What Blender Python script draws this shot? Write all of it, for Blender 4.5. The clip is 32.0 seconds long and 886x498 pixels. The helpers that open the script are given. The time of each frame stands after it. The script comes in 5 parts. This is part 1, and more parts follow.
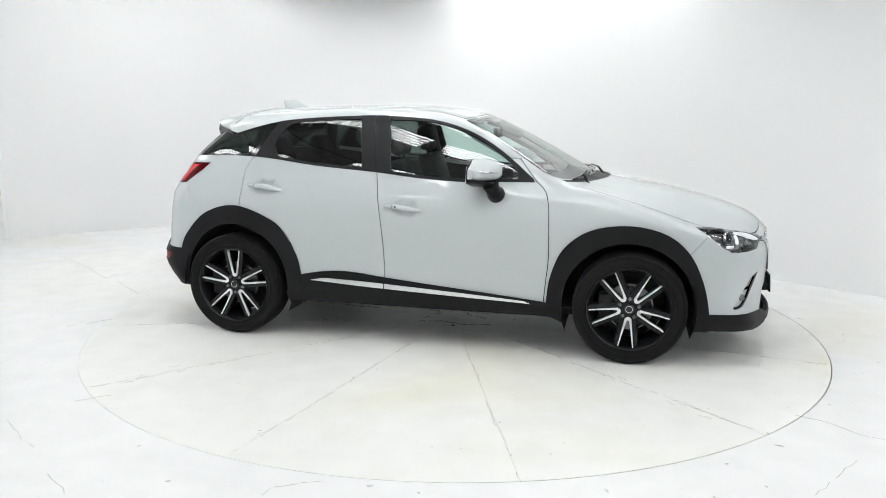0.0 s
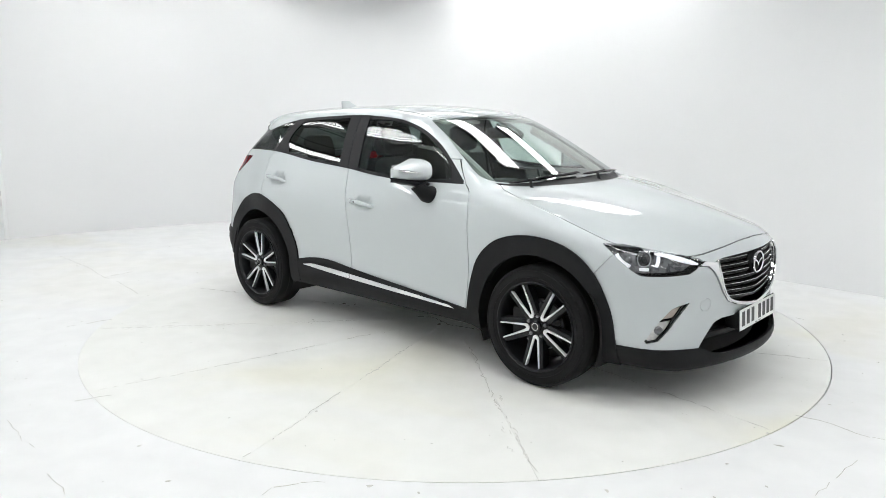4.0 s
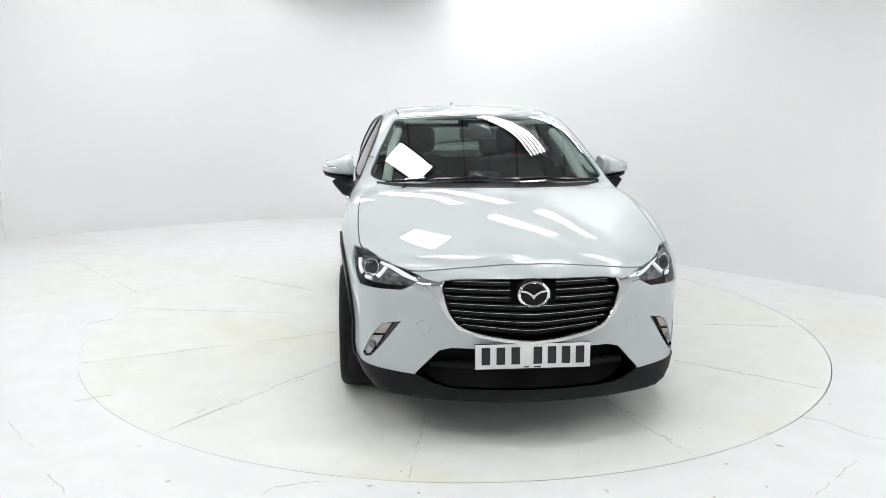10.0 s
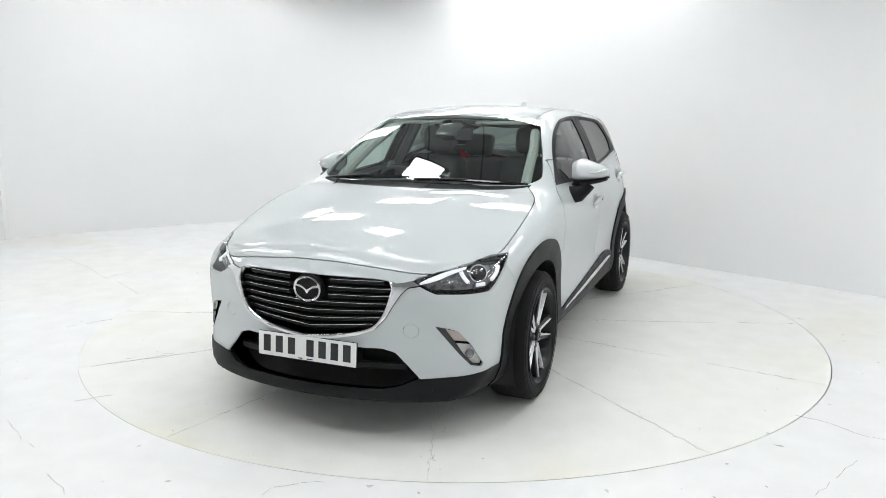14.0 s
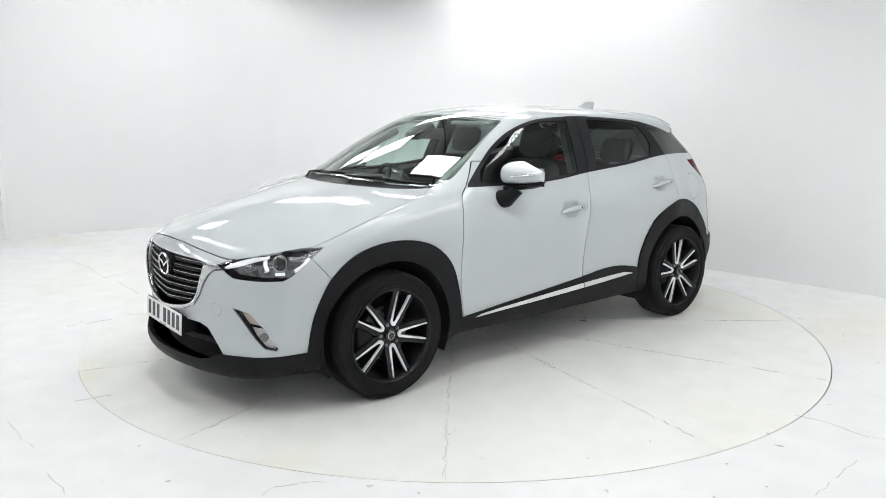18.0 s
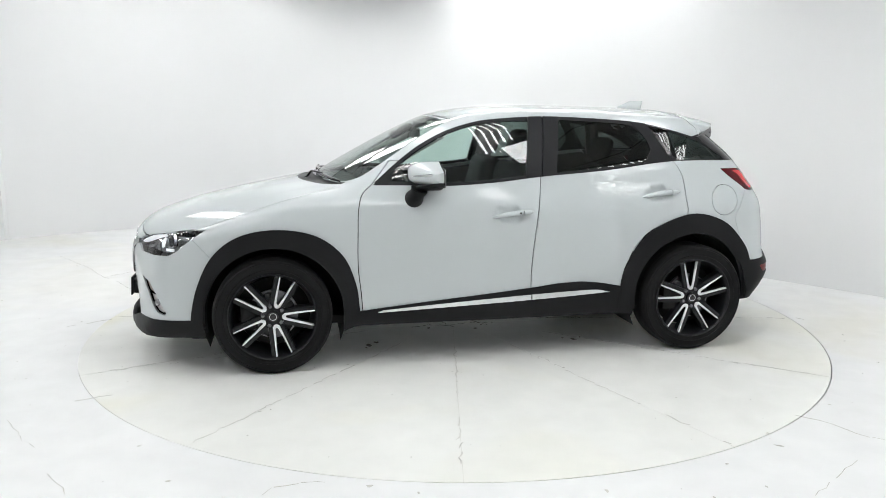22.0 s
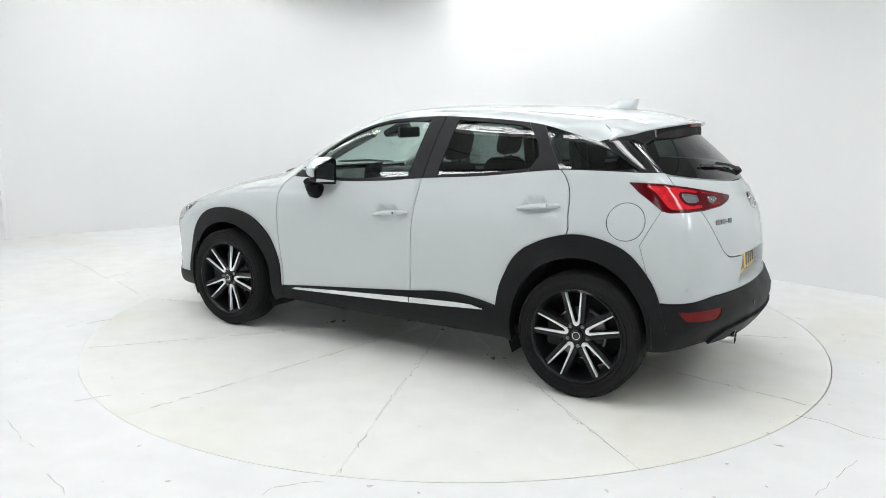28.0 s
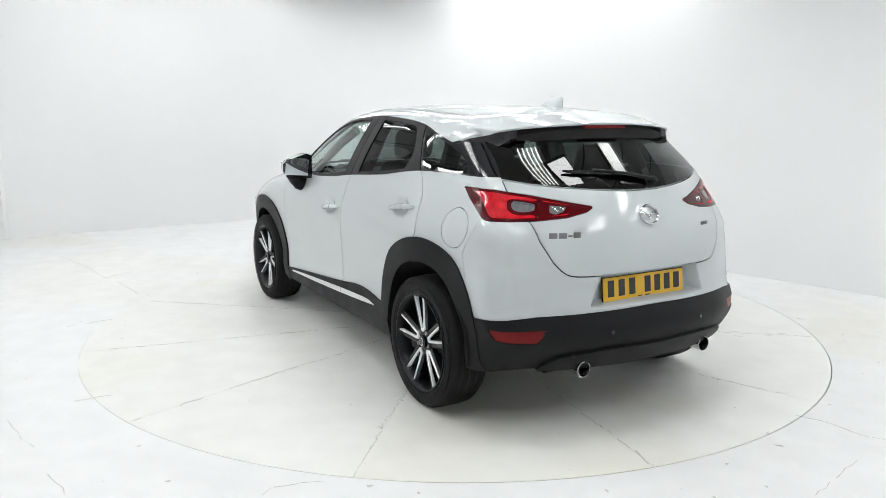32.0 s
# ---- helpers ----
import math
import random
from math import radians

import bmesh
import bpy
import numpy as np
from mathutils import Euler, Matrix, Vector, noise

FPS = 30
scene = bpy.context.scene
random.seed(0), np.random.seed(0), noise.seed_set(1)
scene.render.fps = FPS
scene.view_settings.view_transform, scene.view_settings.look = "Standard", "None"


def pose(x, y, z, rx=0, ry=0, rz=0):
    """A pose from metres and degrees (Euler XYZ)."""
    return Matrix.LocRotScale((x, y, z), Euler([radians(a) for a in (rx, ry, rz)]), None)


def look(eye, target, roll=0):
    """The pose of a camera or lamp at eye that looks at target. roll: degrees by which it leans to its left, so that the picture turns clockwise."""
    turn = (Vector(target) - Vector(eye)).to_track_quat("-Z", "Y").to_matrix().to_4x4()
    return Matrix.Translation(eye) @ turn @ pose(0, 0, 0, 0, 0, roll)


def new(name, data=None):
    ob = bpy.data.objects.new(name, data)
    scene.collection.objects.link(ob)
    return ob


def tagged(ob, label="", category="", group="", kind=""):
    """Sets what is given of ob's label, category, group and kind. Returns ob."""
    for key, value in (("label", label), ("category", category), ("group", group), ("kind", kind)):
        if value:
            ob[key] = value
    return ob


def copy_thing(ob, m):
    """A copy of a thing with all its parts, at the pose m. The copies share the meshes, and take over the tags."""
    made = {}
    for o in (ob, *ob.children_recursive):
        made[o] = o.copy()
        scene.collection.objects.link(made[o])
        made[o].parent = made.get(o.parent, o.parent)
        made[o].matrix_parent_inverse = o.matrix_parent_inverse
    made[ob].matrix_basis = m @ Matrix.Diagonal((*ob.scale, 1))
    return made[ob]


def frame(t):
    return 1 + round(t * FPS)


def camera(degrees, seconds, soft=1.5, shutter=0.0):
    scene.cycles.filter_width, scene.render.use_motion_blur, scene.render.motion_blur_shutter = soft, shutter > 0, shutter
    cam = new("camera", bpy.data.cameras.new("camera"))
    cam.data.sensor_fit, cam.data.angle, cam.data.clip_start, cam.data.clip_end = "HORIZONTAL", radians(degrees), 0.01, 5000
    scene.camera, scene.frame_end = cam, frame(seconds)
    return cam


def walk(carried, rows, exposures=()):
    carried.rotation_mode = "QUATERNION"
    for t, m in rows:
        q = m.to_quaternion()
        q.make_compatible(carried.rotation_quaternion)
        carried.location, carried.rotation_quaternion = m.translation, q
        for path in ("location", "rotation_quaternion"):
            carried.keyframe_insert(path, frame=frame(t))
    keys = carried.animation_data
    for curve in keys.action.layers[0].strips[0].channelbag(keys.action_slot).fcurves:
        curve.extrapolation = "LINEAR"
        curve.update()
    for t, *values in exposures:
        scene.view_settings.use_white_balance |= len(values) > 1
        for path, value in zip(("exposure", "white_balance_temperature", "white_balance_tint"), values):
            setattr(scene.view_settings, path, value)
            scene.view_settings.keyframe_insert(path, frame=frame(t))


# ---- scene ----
cam = camera(61.33, 32.0, soft=0.78)
EYE, AIM, LEAN = (0.0, -5.275, 1.485), (-0.0133, -4.2916, 1.3027), 0.247
walk(cam, [(0, look(EYE, AIM, LEAN)), (32, look(EYE, AIM, LEAN))])

# ---- light: rows of tubes under a grey roof, no daylight ----
world = bpy.data.worlds.new("studio_air")
world.use_nodes = True
world.node_tree.nodes["Background"].inputs[0].default_value = (0.8, 0.9, 1.0, 1)
world.node_tree.nodes["Background"].inputs[1].default_value = 0.02
scene.world = world
scene.view_settings.exposure = 0.0
TUBE_POWER = 10.8
CEILING = 3.3


# ---- materials ----
def nodes_of(name):
    m = bpy.data.materials.new(name)
    m.use_nodes = True
    return m, m.node_tree.nodes, m.node_tree.links, m.node_tree.nodes["Principled BSDF"]


def surface(name, colour, rough=0.5, metal=0.0, coat=0.0, vary=0.06, scale=8.0, fine=120.0, bump=0.02, spec=0.5, depth=0.002, streak=None):
    """A material with a broad and a fine variation of colour, gloss and relief, in object space."""
    m, n, l, b = nodes_of(name)
    at = n.new("ShaderNodeTexCoord")
    big, small = n.new("ShaderNodeTexNoise"), n.new("ShaderNodeTexNoise")
    for t, s in ((big, scale), (small, fine)):
        t.inputs["Scale"].default_value, t.inputs["Detail"].default_value = s, 4
    if streak:
        mp = n.new("ShaderNodeMapping")
        mp.inputs["Scale"].default_value = streak
        l.new(at.outputs["Object"], mp.inputs[0])
        l.new(mp.outputs[0], big.inputs[0])
        l.new(mp.outputs[0], small.inputs[0])
    else:
        l.new(at.outputs["Object"], big.inputs[0])
        l.new(at.outputs["Object"], small.inputs[0])
    add = n.new("ShaderNodeMath")
    add.operation = "MULTIPLY_ADD"
    add.inputs[1].default_value = 0.4
    l.new(small.outputs[0], add.inputs[0])
    l.new(big.outputs[0], add.inputs[2])
    mix = n.new("ShaderNodeMapRange")
    mix.inputs[1].default_value, mix.inputs[2].default_value = 0.4, 1.0
    mix.inputs[3].default_value, mix.inputs[4].default_value = 1 - vary, 1 + vary
    l.new(add.outputs[0], mix.inputs[0])
    col = n.new("ShaderNodeVectorMath")
    col.operation = "SCALE"
    col.inputs[0].default_value = colour
    l.new(mix.outputs[0], col.inputs["Scale"])
    l.new(col.outputs[0], b.inputs["Base Color"])
    rg = n.new("ShaderNodeMapRange")
    rg.inputs[1].default_value, rg.inputs[2].default_value = 0.3, 0.7
    rg.inputs[3].default_value, rg.inputs[4].default_value = rough * 0.85, min(1, rough * 1.15)
    l.new(big.outputs[0], rg.inputs[0])
    l.new(rg.outputs[0], b.inputs["Roughness"])
    b.inputs["Metallic"].default_value = metal
    b.inputs["Coat Weight"].default_value = coat
    b.inputs["Coat Roughness"].default_value = 0.02
    b.inputs["Specular IOR Level"].default_value = spec
    if bump:
        bp = n.new("ShaderNodeBump")
        bp.inputs["Strength"].default_value, bp.inputs["Distance"].default_value = bump, depth
        l.new(small.outputs[0], bp.inputs["Height"])
        l.new(bp.outputs[0], b.inputs["Normal"])
    return m


def clear(name, tint, gloss=0.0, least=0.07):
    """Thin glazing, both faces in one: clear with a tint, and a gloss that grows towards grazing."""
    m, n, l, b = nodes_of(name)
    n.remove(b)
    tr, gl, mx, lw = n.new("ShaderNodeBsdfTransparent"), n.new("ShaderNodeBsdfGlossy"), n.new("ShaderNodeMixShader"), n.new("ShaderNodeLayerWeight")
    pw, ad = n.new("ShaderNodeMath"), n.new("ShaderNodeMath")
    tr.inputs[0].default_value = (*tint, 1)
    gl.inputs["Roughness"].default_value = gloss
    lw.inputs["Blend"].default_value = 0.5
    pw.operation, pw.inputs[1].default_value = "POWER", 4.0
    ad.operation, ad.inputs[1].default_value, ad.inputs[2].default_value = "MULTIPLY_ADD", 0.85, least
    l.new(lw.outputs["Facing"], pw.inputs[0])
    l.new(pw.outputs[0], ad.inputs[0])
    l.new(ad.outputs[0], mx.inputs[0])
    l.new(tr.outputs[0], mx.inputs[1])
    l.new(gl.outputs[0], mx.inputs[2])
    l.new(mx.outputs[0], n["Material Output"].inputs[0])
    return m


def glowing(name, colour, power):
    m, n, l, b = nodes_of(name)
    b.inputs["Base Color"].default_value = (*colour, 1)
    b.inputs["Emission Color"].default_value = (*colour, 1)
    b.inputs["Emission Strength"].default_value = power
    return m


PAINT = surface("pearl_white_paint", (0.525, 0.563, 0.573), 0.62, 0.0, 1.0, 0.015, 3.0, 900.0, 0.0, 0.2)
CLAD = surface("grained_black_plastic", (0.0080, 0.0084, 0.0093), 0.48, 0, 0, 0.15, 6.0, 700.0, 0.25, 0.19, 0.0006)
GLOSSBLACK = surface("gloss_black_trim", (0.010, 0.010, 0.012), 0.12, 0, 0.4, 0.1, 5.0, 200.0, 0.0)
SATINBLACK = surface("satin_black_film", (0.011, 0.0115, 0.013), 0.45, 0, 0.0, 0.1, 5.0, 300.0, 0.02, 0.2)
RUBBER = surface("tyre_rubber", (0.008, 0.008, 0.0085), 0.62, 0, 0, 0.18, 10.0, 250.0, 0.2, 0.18)
ALLOY = surface("dark_alloy", (0.006, 0.0065, 0.008), 0.34, 0.0, 0.18, 0.1, 20.0, 400.0, 0.0, 0.25)
MACHINED = surface("machined_alloy", (0.86, 0.87, 0.88), 0.40, 0.35, 0.2, 0.04, 20.0, 600.0, 0.02)
CHROME = surface("chrome", (0.68, 0.69, 0.70), 0.07, 1.0, 0, 0.03, 12.0, 200.0, 0.0)
SATINCHROME = surface("satin_chrome", (0.72, 0.73, 0.74), 0.22, 1.0, 0, 0.04, 12.0, 300.0, 0.0)
STEEL = surface("brake_steel", (0.22, 0.22, 0.23), 0.35, 1.0, 0, 0.15, 30.0, 300.0, 0.05)
UNDER = surface("underbody_black", (0.012, 0.012, 0.012), 0.9, 0, 0, 0.2, 6.0, 100.0, 0.1)
CLOTH = surface("black_seat_cloth", (0.016, 0.016, 0.018), 0.9, 0, 0, 0.2, 14.0, 500.0, 0.2)
DASH = surface("soft_dash_plastic", (0.020, 0.021, 0.022), 0.6, 0, 0, 0.12, 9.0, 400.0, 0.1)
LINING = surface("pale_headlining", (0.42, 0.42, 0.40), 0.9, 0, 0, 0.05, 9.0, 500.0, 0.1)
SCREEN = clear("windscreen_glass", (0.78, 0.88, 0.84), 0.0, 0.115)
SIDEGLASS = clear("side_glass", (0.70, 0.82, 0.78), 0.0, 0.075)
PRIVACY = clear("privacy_glass", (0.17, 0.205, 0.195), 0.0, 0.065)
LENS = clear("clear_lens", (0.95, 0.96, 0.97), 0.0, 0.05)
REDLENS = surface("red_lens", (0.60, 0.009, 0.018), 0.12, 0, 0.35, 0.35, 30.0, 160.0, 0.0)
LAMPGREY = surface("grey_lamp_lens", (0.14, 0.14, 0.15), 0.2, 0, 0.5, 0.25, 60.0, 300.0, 0.0)
DARKRED = surface("dark_red_lens", (0.085, 0.002, 0.004), 0.16, 0, 0.05, 0.15, 12.0, 200.0, 0.0, 0.22)
REFLECTOR = surface("red_reflector", (0.17, 0.006, 0.006), 0.32, 0, 0.0, 0.1, 30.0, 500.0, 0.05, 0.25)
AMBER = surface("amber_lens", (0.50, 0.43, 0.39), 0.15, 0.3, 0.5, 0.1, 30.0, 300.0, 0.0)
LAMPSILVER = surface("lamp_silver", (0.50, 0.50, 0.49), 0.35, 0.3, 0.3, 0.2, 60.0, 300.0, 0.0)
# a small glow is added to keep the headlight's white parts bright
LAMPWHITE = glowing("white_lamp_glow", (0.82, 0.84, 0.87), 0.55)
HOUSING = surface("lamp_housing", (0.17, 0.173, 0.18), 0.28, 0.4, 0.0, 0.2, 40.0, 300.0, 0.0)
WHITEPLATE = surface("white_plate", (0.80, 0.81, 0.80), 0.35, 0, 0.3, 0.03, 12.0, 300.0, 0.0)
YELLOWPLATE = surface("yellow_plate", (0.80, 0.47, 0.02), 0.35, 0, 0.3, 0.03, 12.0, 300.0, 0.0)
INK = surface("plate_black", (0.015, 0.015, 0.016), 0.4, 0, 0, 0.1, 20.0, 300.0, 0.0)
MIRROR = surface("mirror_silver", (0.75, 0.77, 0.78), 0.02, 1.0, 0, 0.01, 5.0, 50.0, 0.0)
WALLPAINT = surface("white_wall_paint", (0.82, 0.825, 0.83), 0.6, 0, 0, 0.012, 0.8, 60.0, 0.04, 0.3)
ROOFSHEET = surface("pale_roof_sheet", (0.42, 0.43, 0.43), 0.6, 0.1, 0, 0.1, 1.5, 40.0, 0.03, 0.3)
FIXTURE = surface("grey_fixture_enamel", (0.16, 0.16, 0.16), 0.4, 0, 0, 0.03, 5.0, 100.0, 0.0)
TUBE = glowing("fluorescent_tube", (0.99, 1.0, 1.0), TUBE_POWER)
BRIGHT_TUBE = glowing("bright_fluorescent_tube", (0.99, 1.0, 1.0), TUBE_POWER * 1.35)


def floor_paint(name, colour, stain):
    """Worn white floor paint: yellowish stains, scuffs, fine dirt, a dull gloss."""
    m, n, l, b = nodes_of(name)
    at = n.new("ShaderNodeTexCoord")
    noises = []
    for s, d, dist in ((0.55, 3, 0.6), (5.0, 6, 0.3), (60.0, 4, 0.0)):
        t = n.new("ShaderNodeTexNoise")
        t.inputs["Scale"].default_value, t.inputs["Detail"].default_value, t.inputs["Distortion"].default_value = s, d, dist
        l.new(at.outputs["Object"], t.inputs[0])
        noises.append(t)
    r1 = n.new("ShaderNodeMapRange")
    r1.inputs[1].default_value, r1.inputs[2].default_value = 0.52, 0.75
    l.new(noises[0].outputs[0], r1.inputs[0])
    m1 = n.new("ShaderNodeMix")
    m1.data_type = "RGBA"
    m1.inputs[6].default_value, m1.inputs[7].default_value = (*colour, 1), (*stain, 1)
    l.new(r1.outputs[0], m1.inputs[0])
    r2 = n.new("ShaderNodeMapRange")
    r2.inputs[1].default_value, r2.inputs[2].default_value, r2.inputs[3].default_value, r2.inputs[4].default_value = 0.35, 0.75, 1.015, 0.965
    l.new(noises[1].outputs[0], r2.inputs[0])
    sc = n.new("ShaderNodeVectorMath")
    sc.operation = "SCALE"
    l.new(m1.outputs[2], sc.inputs[0])
    l.new(r2.outputs[0], sc.inputs["Scale"])
    l.new(sc.outputs[0], b.inputs["Base Color"])
    r3 = n.new("ShaderNodeMapRange")
    r3.inputs[1].default_value, r3.inputs[2].default_value, r3.inputs[3].default_value, r3.inputs[4].default_value = 0.3, 0.7, 0.28, 0.5
    l.new(noises[1].outputs[0], r3.inputs[0])
    l.new(r3.outputs[0], b.inputs["Roughness"])
    bp = n.new("ShaderNodeBump")
    bp.inputs["Strength"].default_value, bp.inputs["Distance"].default_value = 0.06, 0.002
    l.new(noises[2].outputs[0], bp.inputs["Height"])
    l.new(bp.outputs[0], b.inputs["Normal"])
    b.inputs["Specular IOR Level"].default_value = 0.35
    return m


FLOOR = floor_paint("white_floor_paint", (0.83, 0.835, 0.835), (0.80, 0.79, 0.735))
TABLE = floor_paint("white_turntable_paint", (0.83, 0.834, 0.806), (0.79, 0.775, 0.66))
SCUFF = surface("grey_scuff", (0.58, 0.57, 0.54), 0.8, 0, 0, 0.3, 30.0, 200.0, 0.1)
CRACK = surface("pale_crack_filler", (0.70, 0.69, 0.65), 0.8, 0, 0, 0.2, 30.0, 200.0, 0.1)


# ---- mesh helpers ----
def part(name, bm, material, parent=None, label="", smooth=True):
    """Links a bmesh as one mesh object, under a thing or a part."""
    me = bpy.data.meshes.new(name)
    if isinstance(bm, tuple):
        me.from_pydata(*bm)
    else:
        bmesh.ops.recalc_face_normals(bm, faces=bm.faces)
        bm.to_mesh(me)
        bm.free()
    me.materials.append(material)
    for f in me.polygons:
        f.use_smooth = smooth
    if smooth:
        me.set_sharp_from_angle(angle=radians(38))
    ob = new(name, me)
    if parent:
        ob.parent = parent
    if label:
        ob["label"] = label
    return ob


def box(size, at=(0, 0, 0), bevel=0.0, turn=None, segments=2, into=None):
    bm = into or bmesh.new()
    vs = bmesh.ops.create_cube(bm, size=1)["verts"]
    bmesh.ops.scale(bm, vec=size, verts=vs)
    if bevel:
        es = {e for v in vs for e in v.link_edges}
        r = bmesh.ops.bevel(bm, geom=list(es), offset=bevel, segments=segments, affect="EDGES", profile=0.5)
        vs = list({v for v in r["verts"]} | {v for v in vs if v.is_valid})
    m = Matrix.Translation(at) @ (turn or Matrix())
    bmesh.ops.transform(bm, matrix=m, verts=vs)
    return bm


def lathe(profile, count=48, into=None, m=None, close=False):
    """Turns (radius, height) pairs round the y axis."""
    bm = into or bmesh.new()
    rings = []
    for r, h in profile:
        rings.append([bm.verts.new((r * math.cos(a), h, r * math.sin(a))) for a in (2 * math.pi * i / count for i in range(count))])
    pairs = list(zip(rings, rings[1:])) + ([(rings[-1], rings[0])] if close else [])
    for a, b in pairs:
        for i in range(count):
            j = (i + 1) % count
            bm.faces.new((a[i], a[j], b[j], b[i]))
    if not close:
        for ring, flip in ((rings[0], True), (rings[-1], False)):
            if (ring[0].co - ring[count // 2].co).length > 1e-4:
                bm.faces.new(ring[::-1] if flip else ring)
    if m:
        bmesh.ops.transform(bm, matrix=m, verts=[v for r in rings for v in r])
    return bm


def tube(points, radius, sides=8, into=None, flat=1.0, caps=True):
    """A round or flattened rod along a line of points."""
    bm = into or bmesh.new()
    pts = [Vector(p) for p in points]
    rings = []
    for i, p in enumerate(pts):
        d = (pts[min(i + 1, len(pts) - 1)] - pts[max(i - 1, 0)]).normalized()
        u = d.cross(Vector((0, 0, 1)))
        u = (u if u.length > 1e-3 else d.cross(Vector((0, 1, 0)))).normalized()
        v = d.cross(u)
        r = radius[i] if isinstance(radius, (list, tuple)) else radius
        rings.append([bm.verts.new(p + u * r * math.cos(a) + v * r * flat * math.sin(a)) for a in (2 * math.pi * k / sides for k in range(sides))])
    for a, b in zip(rings, rings[1:]):
        for i in range(sides):
            j = (i + 1) % sides
            bm.faces.new((a[i], a[j], b[j], b[i]))
    if caps:
        bm.faces.new(rings[0][::-1])
        bm.faces.new(rings[-1])
    return bm


def prism(outline, thick, m=None, bevel=0.0, into=None):
    """A flat outline in x, y, raised by thick along z."""
    bm = into or bmesh.new()
    low = [bm.verts.new((x, y, 0)) for x, y in outline]
    high = [bm.verts.new((x, y, thick)) for x, y in outline]
    n = len(outline)
    fs = [bm.faces.new(low[::-1]), bm.faces.new(high)]
    fs += [bm.faces.new((low[i], low[(i + 1) % n], high[(i + 1) % n], high[i])) for i in range(n)]
    vs = low + high
    if bevel:
        r = bmesh.ops.bevel(bm, geom=list(fs[1].edges), offset=bevel, segments=2, affect="EDGES", profile=0.5)
        vs = list({v for v in vs if v.is_valid} | set(r["verts"]))
    if m:
        bmesh.ops.transform(bm, matrix=m, verts=vs)
    return bm


def curve_through(points, per=8, closed=False):
    """A smooth line through the points (Catmull-Rom)."""
    pts = [np.array(p, float) for p in points]
    n = len(pts)
    out = []
    for i in range(n if closed else n - 1):
        p0, p1, p2, p3 = (pts[k % n] if closed else pts[min(max(k, 0), n - 1)] for k in (i - 1, i, i + 1, i + 2))
        for k in range(per):
            t = k / per
            out.append(0.5 * (2 * p1 + (p2 - p0) * t + (2 * p0 - 5 * p1 + 4 * p2 - p3) * t * t + (3 * p1 - p0 - 3 * p2 + p3) * t ** 3))
    if not closed:
        out.append(pts[-1])
    return out


# ---- the studio ----
def wall(name, line, height, thick, label, material=None, low=0.0):
    """A wall along a plan line, with thickness to its left side."""
    pts = [np.array(q, float) for q in line]
    off = []
    for i, q in enumerate(pts):
        d = pts[min(i + 1, len(pts) - 1)] - pts[max(i - 1, 0)]
        d /= np.linalg.norm(d)
        off.append(q + thick * np.array((-d[1], d[0])))
    bm = bmesh.new()
    ring = [[bm.verts.new((*q, z)) for q in side] for side in (pts, off) for z in (low, height)]
    n = len(pts)
    for a, b in ((0, 1), (1, 3), (3, 2), (2, 0)):
        for i in range(n - 1):
            bm.faces.new((ring[a][i], ring[a][i + 1], ring[b][i + 1], ring[b][i]))
    for i in (0, n - 1):
        bm.faces.new((ring[0][i], ring[1][i], ring[3][i], ring[2][i]))
    return tagged(part(name, bm, material or WALLPAINT), label, "wall", kind="structure")


sweep = [tuple(q) for q in curve_through([(-5.21, 3.12), (-4.24, 3.88), (-3.06, 4.66), (-2.36, 4.97), (-1.67, 5.08), (-0.9, 4.92), (-0.1, 4.3), (0.7, 3.52), (1.7, 2.53)], 6)]
wall("wall_back", sweep[::-1], CEILING, -0.12, "curved white painted studio wall behind the turntable")
wall("wall_right", [(1.7, 2.53), (3.53, 0.69), (5.6, -1.385)], CEILING, 0.12, "straight white painted studio wall beside the turntable")
# east, south and west walls: unseen, set close in to bounce light
wall("wall_east", [(5.6, -1.385), (5.6, -6.7)], CEILING, 0.12, "plain white studio wall")
wall("wall_south", [(5.6, -6.7), (-6.6, -6.7)], CEILING, 0.12, "plain white studio wall facing the turntable")
wall("wall_west", [(-6.6, -6.7), (-6.6, 4.2)], CEILING, 0.12, "plain white studio wall")
wall("wall_north", [(-6.6, 4.2), (-5.25, 4.2), (-5.25, 3.1)], CEILING, 0.12, "short white wall closing the gap by the sweep")

floor_bm = bmesh.new()
R_TABLE, R_HOLE = 2.4645, 2.4678
HOLE_X, HOLE_Y = 0.0022, -0.0016
outer = [(-7.7, -8.2), (6.7, -8.2), (6.7, 5.4), (-7.7, 5.4)]
hole = [floor_bm.verts.new((HOLE_X + R_HOLE * math.cos(a), HOLE_Y + R_HOLE * math.sin(a), 0)) for a in (2 * math.pi * i / 160 for i in range(160))]
rim = [floor_bm.verts.new((HOLE_X + R_HOLE * math.cos(a), HOLE_Y + R_HOLE * math.sin(a), -0.12)) for a in (2 * math.pi * i / 160 for i in range(160))]


def on_square(a):
    c, s = math.cos(a), math.sin(a)
    k = min((6.7 if c > 0 else -7.7) / c if abs(c) > 1e-6 else 1e9, (5.4 if s > 0 else -8.2) / s if abs(s) > 1e-6 else 1e9)
    return (k * c, k * s, 0)


edge = [floor_bm.verts.new(on_square(2 * math.pi * i / 160)) for i in range(160)]
for i in range(160):
    j = (i + 1) % 160
    floor_bm.faces.new((hole[i], edge[i], edge[j], hole[j]))
    floor_bm.faces.new((rim[i], hole[i], hole[j], rim[j]))
floor_bm.faces.new(rim)
tagged(part("floor", floor_bm, FLOOR, smooth=False), "white painted concrete studio floor with scuffs and cracks", "floor", kind="structure")

